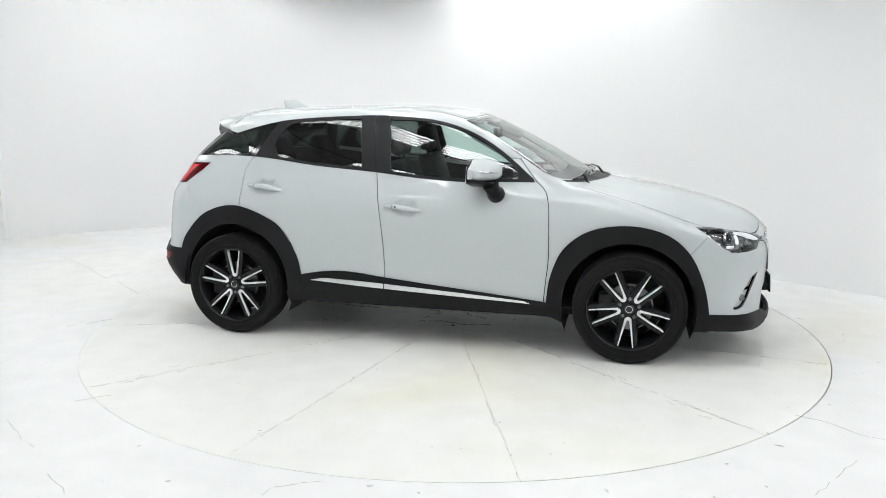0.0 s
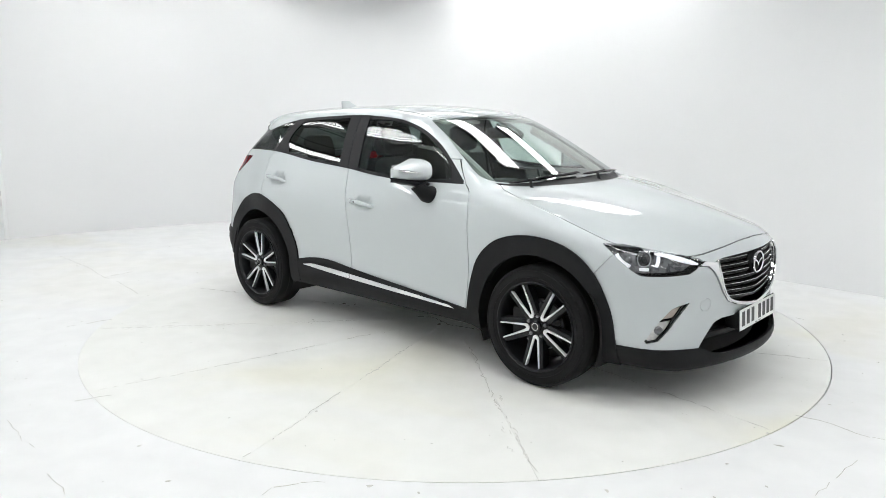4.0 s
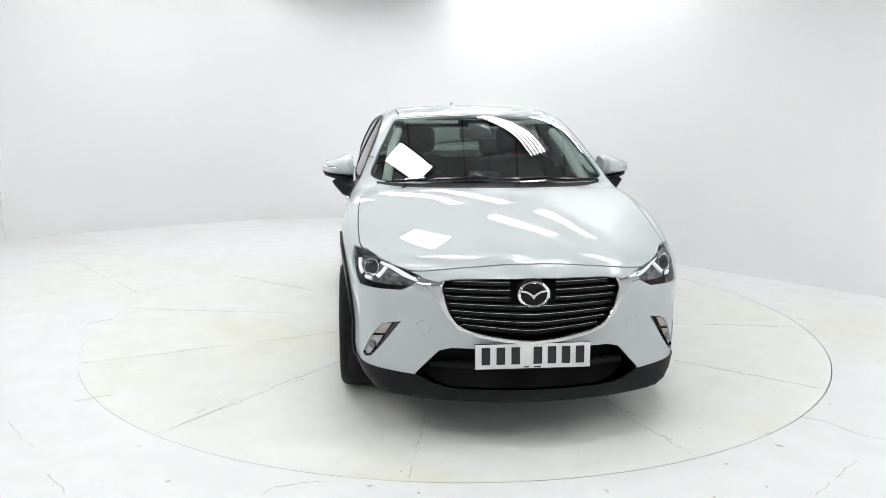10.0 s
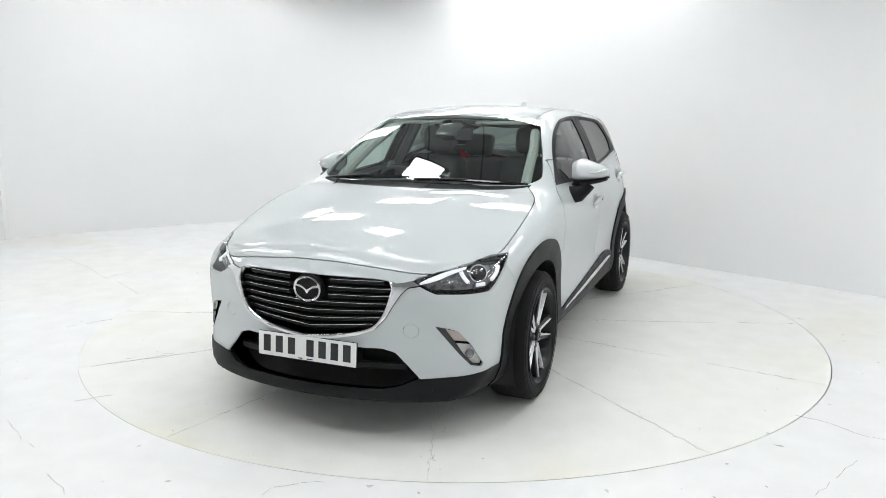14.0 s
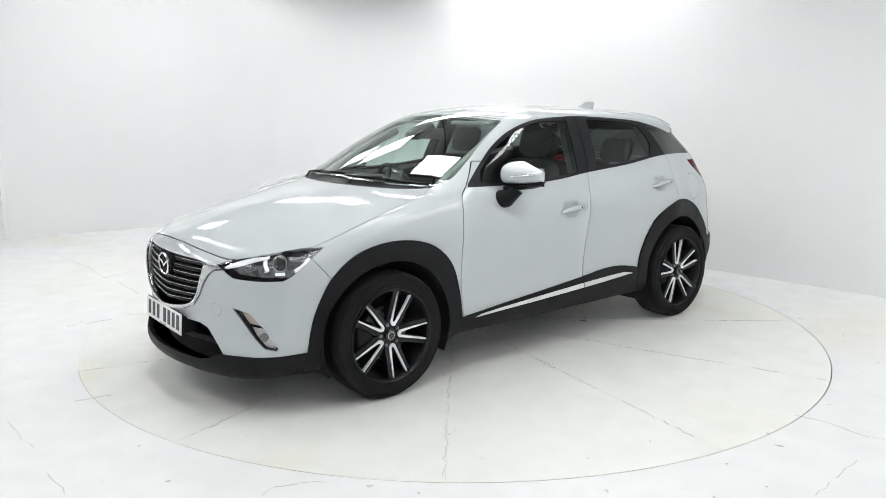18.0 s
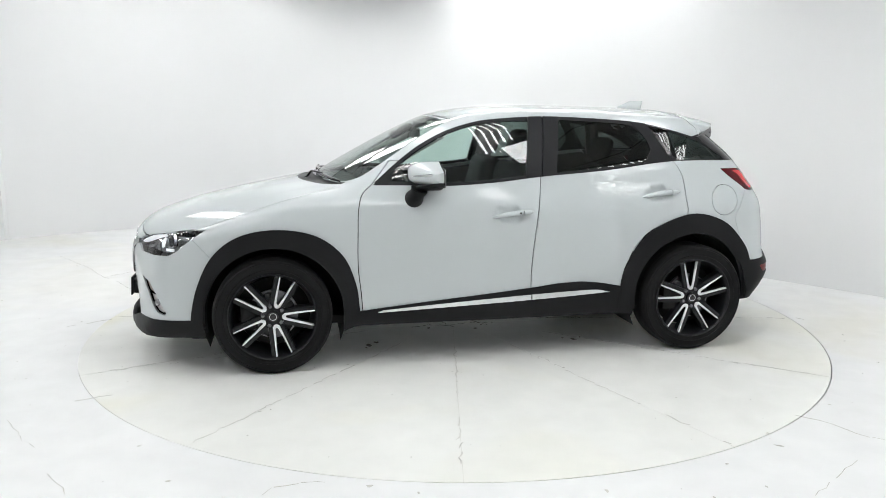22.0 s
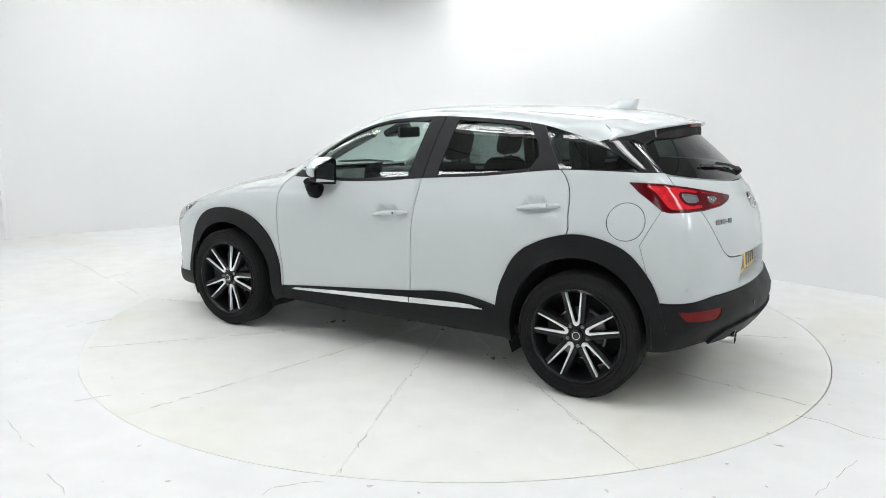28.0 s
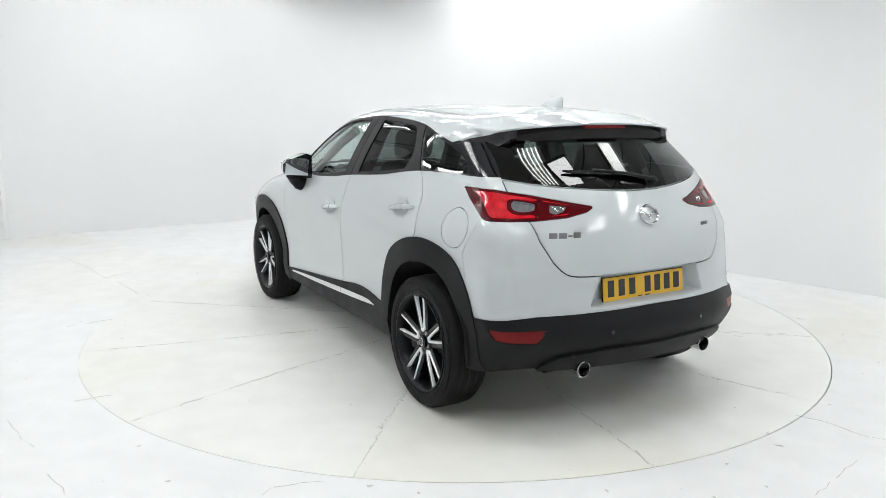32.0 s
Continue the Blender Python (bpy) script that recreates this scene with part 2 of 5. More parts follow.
SEAMS = surface("roof_seam", (0.05, 0.05, 0.05), 0.8, 0, 0, 0.1, 5.0, 80.0, 0.0)
roof_bm = box((14.4, 13.8, 0.1), (-0.5, -1.4, CEILING + 0.05))
roof_ob = tagged(part("ceiling", roof_bm, ROOFSHEET, smooth=False), "pale grey sheet ceiling with dark seams", "ceiling", kind="structure")
for i in range(18):
    part("seam", box((0.022, 13.6, 0.012), (-7.1 + 0.8 * i, -1.4, CEILING - 0.005)), SEAMS, roof_ob, smooth=False)


def light_bank(tubes=5, length=1.35, pitch=0.072, width=0.024, glow=BRIGHT_TUBE):
    thing = new("ceiling_light")
    tagged(thing, "bank of long white fluorescent tubes under the ceiling", "ceiling light", "light banks round the turntable")
    wide = tubes * pitch
    bm = box((length + 0.1, wide + 0.06, 0.03), (0, 0, 0.035))
    for s in (-1, 1):
        box((length + 0.1, 0.02, 0.10), (0, s * (wide / 2 + 0.03), -0.015), into=bm)
        box((0.02, wide + 0.06, 0.10), (s * (length / 2 + 0.05), 0, -0.015), into=bm)
    part("frame", bm, FIXTURE, thing, smooth=False)
    for i in range(tubes):
        y = (i - (tubes - 1) / 2) * pitch
        part("tube", box((length, width, 0.03), (0, y, 0.004), 0.008), glow, thing)
    return thing


# the last three banks are unseen, added as fill for the dark car
BANKS = [(0.80, 1.32, -50), (-0.42, -0.62, -52), (2.22, -0.72, -45), (3.10, -2.10, -47), (0.86, -1.70, -60), (-1.42, -1.28, -54), (-0.36, -2.42, -41), (-2.80, 0.00, -47), (-3.74, 1.20, -52),
         (-3.72, 3.00, -52), (-2.35, 3.85, -58), (0.18, 3.26, -46), (1.62, 2.02, -46), (-0.60, 2.85, -44), (0.60, -3.80, -47), (-1.70, 2.60, -48), (-1.95, -3.35, -47), (2.30, -4.70, -47), (-2.90, -5.20, -47)]
first = light_bank()
for k, (x, y, a) in enumerate(BANKS):
    m = pose(x, y, CEILING - 0.065, 0, 0, a)
    if k == 0:
        first.matrix_basis = m
    else:
        copy_thing(first, m)
# wide banks: not seen, added out of view as fill light
wide = tagged(light_bank(8, 1.5, 0.085, 0.024, BRIGHT_TUBE), group="light banks along the walls")
for k, (x, y, turn) in enumerate(((3.4, -3.75, -45), (-3.7, -2.4, -45), (4.5, -2.3, -45), (-5.5, -1.2, 90), (-5.6, 0.9, 90))):
    if k == 0:
        wide.matrix_basis = pose(x, y, CEILING - 0.065, 0, 0, turn)
    else:
        copy_thing(wide, pose(x, y, CEILING - 0.065, 0, 0, turn))
softbox = new("softbox")
tagged(softbox, "white fabric softbox hanging over the turntable", "softbox")
part("diffuser", box((0.52, 0.28, 0.02), (0, 0, -0.05), 0.006), TUBE, softbox)
part("casing", box((0.57, 0.33, 0.10), (0, 0, 0.012), 0.01), UNDER, softbox, "black fabric casing")
for x in (-0.2, 0.2):
    part("drop_rod", tube([(x, 0, 0.06), (x, 0, 0.75)], 0.012, 8), UNDER, softbox)
softbox.matrix_basis = pose(-0.56, -0.04, CEILING - 0.75, 0, 0, -48)
copy_thing(softbox, pose(1.10, -1.76, CEILING - 0.75, 0, 0, -48))


# ---- the turntable ----
def build_turntable():
    thing = new("turntable")
    tagged(thing, "round white painted floor turntable with radial joints", "turntable")
    top, low = 0.0, -0.1
    gap, first_angle = 0.0009, -10.5
    for k in range(12):
        a0, a1 = radians(first_angle + 30 * k), radians(first_angle + 30 * (k + 1))
        bm = bmesh.new()
        arc = []
        steps = 14
        for i in range(steps + 1):
            a = a0 + (a1 - a0) * i / steps
            x, y = R_TABLE * math.cos(a), R_TABLE * math.sin(a)
            inset = gap if i == 0 else (-gap if i == steps else 0)
            arc.append((x - inset * math.sin(a), y + inset * math.cos(a)))
        mid = (a0 + a1) / 2
        core = (gap / math.sin(radians(15)) * math.cos(mid), gap / math.sin(radians(15)) * math.sin(mid))
        outline = [core] + arc
        hi = [bm.verts.new((x, y, top)) for x, y in outline]
        lo = [bm.verts.new((x, y, low)) for x, y in outline]
        bm.faces.new(hi)
        bm.faces.new(lo[::-1])
        for i in range(len(outline)):
            j = (i + 1) % len(outline)
            bm.faces.new((lo[i], lo[j], hi[j], hi[i]))
        part("deck_panel", bm, TABLE, thing, smooth=False)
    part("joint_filler", lathe([(0.001, -0.02), (R_TABLE - 0.006, -0.02), (R_TABLE - 0.006, -0.003), (0.001, -0.003)], 96, m=pose(0, 0, 0, 90)), CRACK, thing, "grey filler in the joints", smooth=False)
    return thing


turntable = build_turntable()


# ---- the car's outer form: half-width, top line, nose and tail as smooth functions ----
def spline(xs, ys):
    """A natural cubic through the points, straight beyond its ends."""
    xs, ys = np.array(xs, float), np.array(ys, float)
    n, h = len(xs), np.diff(xs)
    a = np.eye(n)
    b = np.zeros(n)
    for i in range(1, n - 1):
        a[i, i - 1:i + 2] = h[i - 1], 2 * (h[i - 1] + h[i]), h[i]
        b[i] = 6 * ((ys[i + 1] - ys[i]) / h[i] - (ys[i] - ys[i - 1]) / h[i - 1])
    m = np.linalg.solve(a, b)
    s0 = (ys[1] - ys[0]) / h[0] - h[0] * m[1] / 6
    s1 = (ys[-1] - ys[-2]) / h[-1] + h[-1] * m[-2] / 6

    def at(x):
        x = np.asarray(x, float)
        c = np.clip(x, xs[0], xs[-1])
        i = np.clip(np.searchsorted(xs, c) - 1, 0, n - 2)
        d, u, v = h[i], c - xs[i], xs[i + 1] - c
        y = (m[i] * v ** 3 + m[i + 1] * u ** 3) / (6 * d) + (ys[i] / d - m[i] * d / 6) * v + (ys[i + 1] / d - m[i + 1] * d / 6) * u
        return y + np.minimum(x - xs[0], 0) * s0 + np.maximum(x - xs[-1], 0) * s1
    return at


def smax(a, b, k):
    h = np.maximum(k - np.abs(a - b), 0) / k
    return np.maximum(a, b) + h * h * k / 4


def step(x, a, b):
    u = np.clip((x - a) / (b - a), 0, 1)
    return u * u * (3 - 2 * u)


ROOF = spline((-2.0, -1.74, -1.49, -1.3, -0.91, -0.5, -0.13, 0.06, 0.22, 0.30, 0.64, 0.99, 1.3),
              (1.335, 1.396, 1.455, 1.492, 1.517, 1.525, 1.519, 1.501, 1.473, 1.446, 1.285, 1.09, 0.90))
HOOD = spline((0.8, 1.14, 1.4, 1.6, 1.79, 1.98, 2.08, 2.16), (1.085, 1.048, 1.006, 0.966, 0.920, 0.862, 0.822, 0.775))
NOSE = spline((0.15, 0.20, 0.27, 0.35, 0.45, 0.6, 0.70, 0.78, 0.86), (2.10, 2.165, 2.168, 2.150, 2.145, 2.15, 2.145, 2.125, 2.07))
TAIL = spline((0.15, 0.22, 0.30, 0.42, 0.52, 0.58, 0.66, 0.75, 0.86, 0.98, 1.06, 1.14, 1.25, 1.37, 1.5),
              (1.80, 1.88, 1.955, 2.045, 2.058, 2.030, 2.018, 2.008, 1.992, 1.955, 1.912, 1.85, 1.74, 1.60, 1.45))
PLAN = spline((-2.1, -1.9, -1.72, -1.5, -1.285, -0.8, 0.0, 0.7, 1.285, 1.634, 1.85, 2.15),
              (0.72, 0.775, 0.815, 0.843, 0.860, 0.862, 0.862, 0.858, 0.856, 0.825, 0.785, 0.70))
SECTION = spline((0.15, 0.20, 0.27, 0.34, 0.45, 0.6, 0.75, 0.87, 0.94, 1.0, 1.06, 1.12),
                 (-0.13, -0.075, -0.03, -0.015, -0.018, -0.010, -0.002, 0.0, -0.010, -0.027, -0.046, -0.062))
BELT = spline((-1.9, -1.55, -1.13, -0.7, -0.3, -0.04, 0.26, 0.46, 0.71, 1.1), (1.185, 1.185, 1.188, 1.137, 1.105, 1.080, 1.06, 1.058, 1.062, 1.08))


def half_width(x, z):
    zb = BELT(x)
    over = 0.03 * np.logaddexp(0, (z - zb) / 0.03)
    w = PLAN(x) + SECTION(z - over) - 0.398 * over - 0.35 * over * over
    w = w - 0.04 * step(z, 0.55, 0.85) * step(-x, 1.1, 1.5) + 0.02 * step(z, 1.05, 1.15) * step(-x, 1.5, 1.75)
    for hx, hz in ((-0.085, 0.893), (-1.030, 0.990)):
        u = ((x - hx) / 0.092) ** 2 + ((z - hz) / 0.056) ** 2
        w = w - 0.020 * np.clip(1 - u, 0, 1) ** 2 * (3 - 2 * np.clip(1 - u, 0, 1))
    # the swage that runs back from the front wing and the flare over the wheels
    w = w + 0.010 * np.exp(-((x - 1.25) / 0.42) ** 2 - ((z - 0.80) / 0.16) ** 2) + 0.010 * np.exp(-((x + 1.25) / 0.40) ** 2 - ((z - 0.82) / 0.15) ** 2)
    w = w - 0.010 * np.exp(-((x - 0.15) / 0.55) ** 2 - ((z - 0.60) / 0.15) ** 2)
    return w - 0.035 * step(x, 0.1, 0.8) * step(z, 0.95, 1.1)


def form(x, y, z):
    """Below zero inside the body."""
    y2 = y * y
    hood = HOOD(x + 0.30 * y2) - (0.03 + 0.10 * step(x, 1.0, 1.8)) * y2
    rise = 0.46 - 0.10 * step(x, 1.0, 2.0)
    hood = hood + 0.006 * (1 - step(np.abs(y), rise - 0.16, rise + 0.10)) * (1 - step(x, 1.75, 2.05))
    roof = ROOF(x + 0.20 * y2) - (0.10 + 0.07 * step(-x, 0.5, 1.3)) * y2
    top = (z - smax(hood, roof, 0.03)) * 0.9
    nose = x - NOSE(z) + 0.33 * y2 + 0.16 * y2 * y2
    tail = -x - TAIL(z) + (0.30 + 0.10 * step(z, 0.9, 1.1) + 0.07 * step(z, 1.15, 1.35)) * y2 + 0.12 * y2 * y2
    tail = tail + 0.088 * (1 - step(np.abs(y), 0.275 + 0.25 * np.clip(0.74 - z, 0, 0.2), 0.315 + 0.45 * np.clip(0.74 - z, 0, 0.2))) * step(z, 0.602, 0.622) * (1 - step(z, 0.735, 0.757))
    side = np.abs(y) - half_width(x, z)
    f = smax(smax(top, nose, 0.09), tail * 0.9, 0.05)
    return smax(smax(f, side, 0.07), 0.17 - z, 0.05)


# ---- one skin for half the body, cut into panels ----
def slope(p):
    h = 1e-3
    x, y, z = p.T
    g = np.stack((form(x + h, y, z) - form(x - h, y, z), form(x, y + h, z) - form(x, y - h, z), form(x, y, z + h) - form(x, y, z - h)), 1)
    return g / np.linalg.norm(g, axis=1)[:, None]


def half_skin():
    """A grid of rays from an inner box out to the form, from tail to nose and from keel to crown."""
    y0, z0, z1, xa, xb = 0.45, 0.42, 0.60, -1.50, 1.62
    ring = [(y0 * i / 5, z0, -90) for i in range(5)]
    ring += [(y0, z0, -90 + 90 * i / 9) for i in range(9)]
    ring += [(y0, z0 + (z1 - z0) * i / 9, 0) for i in range(9)]
    ring += [(y0, z1, 90 * i / 46) for i in range(46)]
    ring += [(y0 * (1 - i / 23), z1, 90) for i in range(24)]
    along = [(xa, -90, 1 - i / 16) for i in range(16)] + [(xa, -90 + 90 * i / 34, 0) for i in range(34)]
    along += [(xa + (xb - xa) * i / 158, 0, 0) for i in range(159)]
    along += [(xb, 90 * i / 38, 0) for i in range(1, 39)] + [(xb, 90, i / 16) for i in range(1, 17)]
    ys, zs, ang = np.array(ring).T
    start = np.zeros((len(along), len(ring), 3))
    way = np.zeros_like(start)
    for i, (x, psi, shrink) in enumerate(along):
        start[i, :, 0] = x
        start[i, :, 1] = ys * (1 - shrink * 0.999)
        start[i, :, 2] = zs + (0.52 - zs) * shrink * 0.999
        c, s = math.cos(radians(psi)), math.sin(radians(psi))
        way[i, :, 0] = s
        way[i, :, 1] = c * np.cos(np.radians(ang))
        way[i, :, 2] = c * np.sin(np.radians(ang))
    lo, hi = np.zeros(start.shape[:2]), np.full(start.shape[:2], 1.6)
    for _ in range(34):
        mid = (lo + hi) / 2
        p = start + mid[..., None] * way
        inside = form(p[..., 0], p[..., 1], p[..., 2]) < 0
        lo, hi = np.where(inside, mid, lo), np.where(inside, hi, mid)
    p = (start + lo[..., None] * way)
    p[:, 0, 1] = 0
    p[:, -1, 1] = 0
    n, k = p.shape[:2]
    idx = np.arange(n * k).reshape(n, k)
    a, b, c, d = (q.ravel() for q in (idx[:-1, :-1], idx[1:, :-1], idx[1:, 1:], idx[:-1, 1:]))
    return p.reshape(-1, 3), np.concatenate((np.stack((a, b, c), 1), np.stack((a, c, d), 1)))


class Skin:
    """Triangles with a label each; cut() splits them along the zero line of a field."""

    def __init__(self, v, t):
        self.v, self.t = v, t
        self.tag = np.array(["body"] * len(t), dtype="U24")

    def cut(self, f, within=None):
        f = np.where(np.abs(f) < 3e-4, 0.0, f)
        s = np.sign(f)[self.t]
        mixed = (s.min(1) < 0) & (s.max(1) > 0)
        if within is not None:
            edge_on = np.zeros(len(self.v), bool)
            edge_on[self.t[within].ravel()] = True
            mixed &= edge_on[self.t].any(1)
        if not mixed.any():
            return
        extra, made, tris, tags = [], {}, [], []
        base = len(self.v)

        def between(i, j):
            key = (min(i, j), max(i, j))
            if key not in made:
                u = f[i] / (f[i] - f[j])
                made[key] = base + len(extra)
                extra.append(self.v[i] + u * (self.v[j] - self.v[i]))
            return made[key]
        for (t, tag) in zip(self.t[mixed], self.tag[mixed]):
            neg, pos = [], []
            for k in range(3):
                i, j = t[k], t[(k + 1) % 3]
                if f[i] <= 0:
                    neg.append(i)
                if f[i] >= 0:
                    pos.append(i)
                if f[i] * f[j] < 0:
                    m = between(i, j)
                    neg.append(m)
                    pos.append(m)
            for poly in (neg, pos):
                for k in range(1, len(poly) - 1):
                    tris.append((poly[0], poly[k], poly[k + 1]))
                    tags.append(tag)
        self.t = np.concatenate((self.t[~mixed], np.array(tris)))
        self.tag = np.concatenate((self.tag[~mixed], np.array(tags, dtype="U24")))
        self.v = np.concatenate((self.v, np.array(extra))) if extra else self.v

    def refine(self, axis, lines, where):
        """Extra cuts along evenly spaced planes, so that small outlines come out clean."""
        for q in lines:
            self.cut(axis(self.v) - q, where(self.mids()))

    def mids(self):
        return self.v[self.t].mean(1)

    def claim(self, name, field, where=None, only=None, gap=0.0, joint="joint"):
        """Gives the region below zero the name; a gap leaves a joint round it."""
        for g in ((-gap, gap) if gap else (0.0,)):
            f = field(self.v) - g
            if where:
                f = np.where(where(self.v), f, 1.0)
            self.cut(f)
        m = self.mids()
        f = field(m)
        ok = np.ones(len(m), bool)
        if where:
            ok &= where(m)
        if only:
            ok &= np.isin(self.tag, only)
        self.tag[ok & (f < -gap)] = name
        if gap:
            self.tag[ok & (np.abs(f) <= gap)] = joint


def inside(outline):
    """The signed distance to a closed outline, below zero inside."""
    a = np.array(outline, float)
    b = np.roll(a, -1, 0)

    low, high = a.min(0) - 0.08, a.max(0) + 0.08

    def f(q):
        near = ((q > low) & (q < high)).all(1)
        out = np.full(len(q), 1.0)
        if near.any():
            out[near] = exact(q[near])
        return out

    def exact(q):
        out = np.full(len(q), 1e9)
        odd = np.zeros(len(q), bool)
        for p0, p1 in zip(a, b):
            e, w = p1 - p0, q - p0
            h = np.clip(w @ e / max(e @ e, 1e-12), 0, 1)
            d = w - h[:, None] * e
            out = np.minimum(out, (d * d).sum(1))
            hit = (p0[1] > q[:, 1]) != (p1[1] > q[:, 1])
            if abs(e[1]) > 1e-12:
                odd ^= hit & (q[:, 0] < p0[0] + e[0] * (q[:, 1] - p0[1]) / e[1])
        return np.sqrt(out) * np.where(odd, -1, 1)
    return f


def from_side(outline):
    f = inside(outline)
    return lambda v: f(v[:, [0, 2]])


def from_top(outline):
    f = inside(outline)
    return lambda v: f(v[:, [0, 1]])


def from_end(outline):
    f = inside(outline)
    return lambda v: f(v[:, [1, 2]])


def from_corner(outline, s):
    """Seen along the diagonal of a front (s = 1) or rear (s = -1) corner: (s * x - y, z)."""
    f = inside(outline)
    return lambda v: f(np.stack((s * v[:, 0] - v[:, 1], v[:, 2]), 1))


def soft(points, per=6, closed=False):
    return [tuple(q) for q in curve_through(points, per, closed)]


FRONT_ARCH = soft([(1.742, 0.10), (1.736, 0.325), (1.690, 0.52), (1.601, 0.688), (1.460, 0.795), (1.255, 0.833), (1.040, 0.795), (0.890, 0.68), (0.818, 0.52), (0.796, 0.37), (0.780, 0.10)])
REAR_ARCH = soft([(-0.790, 0.10), (-0.806, 0.434), (-0.858, 0.612), (-0.985, 0.775), (-1.238, 0.868), (-1.480, 0.815), (-1.620, 0.69), (-1.690, 0.56), (-1.735, 0.35), (-1.75, 0.10)])
FRONT_WELL = [(1.272 + 0.387 * math.cos(a), 0.338 + 0.392 * math.sin(a)) for a in (math.pi * i / 30 for i in range(31))] + [(0.885, 0.05), (1.659, 0.05)]
REAR_WELL = [(-1.270 + 0.372 * math.cos(a), 0.345 + 0.402 * math.sin(a)) for a in (math.pi * i / 30 for i in range(31))] + [(-1.642, 0.05), (-0.898, 0.05)]
BELT_LINE = [(0.712, 1.063), (0.455, 1.060), (0.259, 1.056), (-0.039, 1.074), (-0.298, 1.102), (-0.706, 1.134), (-1.128, 1.184), (-1.557, 1.183)]
WINDOW_TOP = [(-1.301, 1.333), (-1.152, 1.375), (-0.976, 1.414), (-0.734, 1.437), (-0.358, 1.452), (-0.053, 1.437), (0.115, 1.411), (0.283, 1.356), (0.451, 1.267), (0.60, 1.158)]
SIDE_WINDOWS = soft(BELT_LINE, 5)[:-1] + [(-1.557, 1.183), (-2.1, 1.18), (-2.1, 1.42), (-1.46, 1.372), (-1.38, 1.352)] + soft(WINDOW_TOP, 5)
FRONT_DOOR = soft([(0.712, 1.066), (0.769, 1.015), (0.793, 0.93), (0.799, 0.80), (0.800, 0.604), (0.785, 0.45), (0.775, 0.30), (0.77, 0.28)], 5) + soft([(-0.226, 0.28), (-0.232, 0.40), (-0.236, 0.585), (-0.250, 0.78), (-0.268, 0.93), (-0.289, 1.10), (-0.300, 1.2)], 5) + [(0.0, 1.2), (0.6, 1.2)]
REAR_DOOR = soft([(-0.289, 1.10), (-0.268, 0.93), (-0.250, 0.78), (-0.236, 0.585), (-0.232, 0.40), (-0.226, 0.28)], 5) + soft([(-0.80, 0.28), (-0.858, 0.612), (-0.985, 0.775), (-1.20, 0.85), (-1.209, 0.973), (-1.198, 1.09), (-1.160, 1.165), (-1.134, 1.19), (-1.1, 1.25)], 5) + [(-0.6, 1.25), (-0.295, 1.2)]
SCREEN_LINE = soft([(0.0, 1.455), (0.28, 1.444), (0.545, 1.424)], 4) + soft([(0.645, 1.257), (0.705, 1.130), (0.690, 1.090), (0.60, 1.072), (0.40, 1.074), (0.0, 1.076), (-0.3, 1.074)], 4) + [(-0.3, 1.455)]
HOOD_REAR = [(1.120, -0.2), (1.126, 0.0), (1.113, 0.17), (1.066, 0.35), (0.970, 0.54), (0.880, 0.662)]
HOOD_LINE = soft(HOOD_REAR, 5) + soft([(0.942, 0.703), (1.104, 0.762), (1.342, 0.777), (1.626, 0.768), (1.720, 0.742)], 5) + soft([(1.806, 0.694), (1.978, 0.553), (2.052, 0.300), (2.072, 0.0), (2.072, -0.2)], 5)
ROOF_LINE = soft([(0.268, -0.2), (0.268, 0.0), (0.255, 0.25), (0.212, 0.510)], 4) + [(-1.38, 0.555), (-1.38, -0.2)]
HEADLIGHT = [(0.845, 0.829), (0.979, 0.827), (1.114, 0.811), (1.395, 0.779), (1.525, 0.757), (1.556, 0.742), (1.490, 0.712), (1.434, 0.692), (1.27, 0.688), (1.067, 0.688), (1.008, 0.711), (0.908, 0.780)]
FOG = [(1.438, 0.546), (1.351, 0.533), (1.295, 0.520), (1.206, 0.452), (1.116, 0.357), (1.130, 0.343), (1.210, 0.357), (1.282, 0.410), (1.353, 0.472)]
TAILLIGHT = [(0.752, 1.134), (0.835, 1.136), (0.966, 1.131), (1.186, 1.109), (1.409, 1.081), (1.585, 1.058), (1.592, 1.050), (1.560, 1.032), (1.440, 1.010), (1.260, 0.999), (1.115, 0.996), (0.953, 0.996), (0.910, 1.004), (0.879, 1.029), (0.800, 1.086)]
GRILLE = soft([(0.0, 0.758), (0.30, 0.754), (0.385, 0.744)], 4) + soft([(0.403, 0.716), (0.399, 0.682), (0.370, 0.596), (0.310, 0.532), (0.160, 0.493), (0.0, 0.474), (-0.2, 0.490)], 4) + [(-0.2, 0.757)]
SURROUND = [(-0.2, 0.474), (0.0, 0.459), (0.131, 0.473), (0.242, 0.495), (0.328, 0.526), (0.380, 0.583), (0.416, 0.648), (0.444, 0.692), (0.470, 0.717), (0.515, 0.724), (0.540, 0.735), (0.512, 0.744), (0.488, 0.747), (0.446, 0.738), (0.413, 0.734), (0.388, 0.745), (0.3, 0.70), (0.0, 0.60), (-0.2, 0.60)]
INTAKE = [(-0.2, 0.440), (0.36, 0.440), (0.415, 0.424), (0.524, 0.308), (0.44, 0.272), (0.363, 0.258), (0.0, 0.256), (-0.2, 0.256)]
LIP_TOP = [(0.0, 0.306), (0.52, 0.306), (0.66, 0.312), (0.80, 0.318), (0.95, 0.320)]
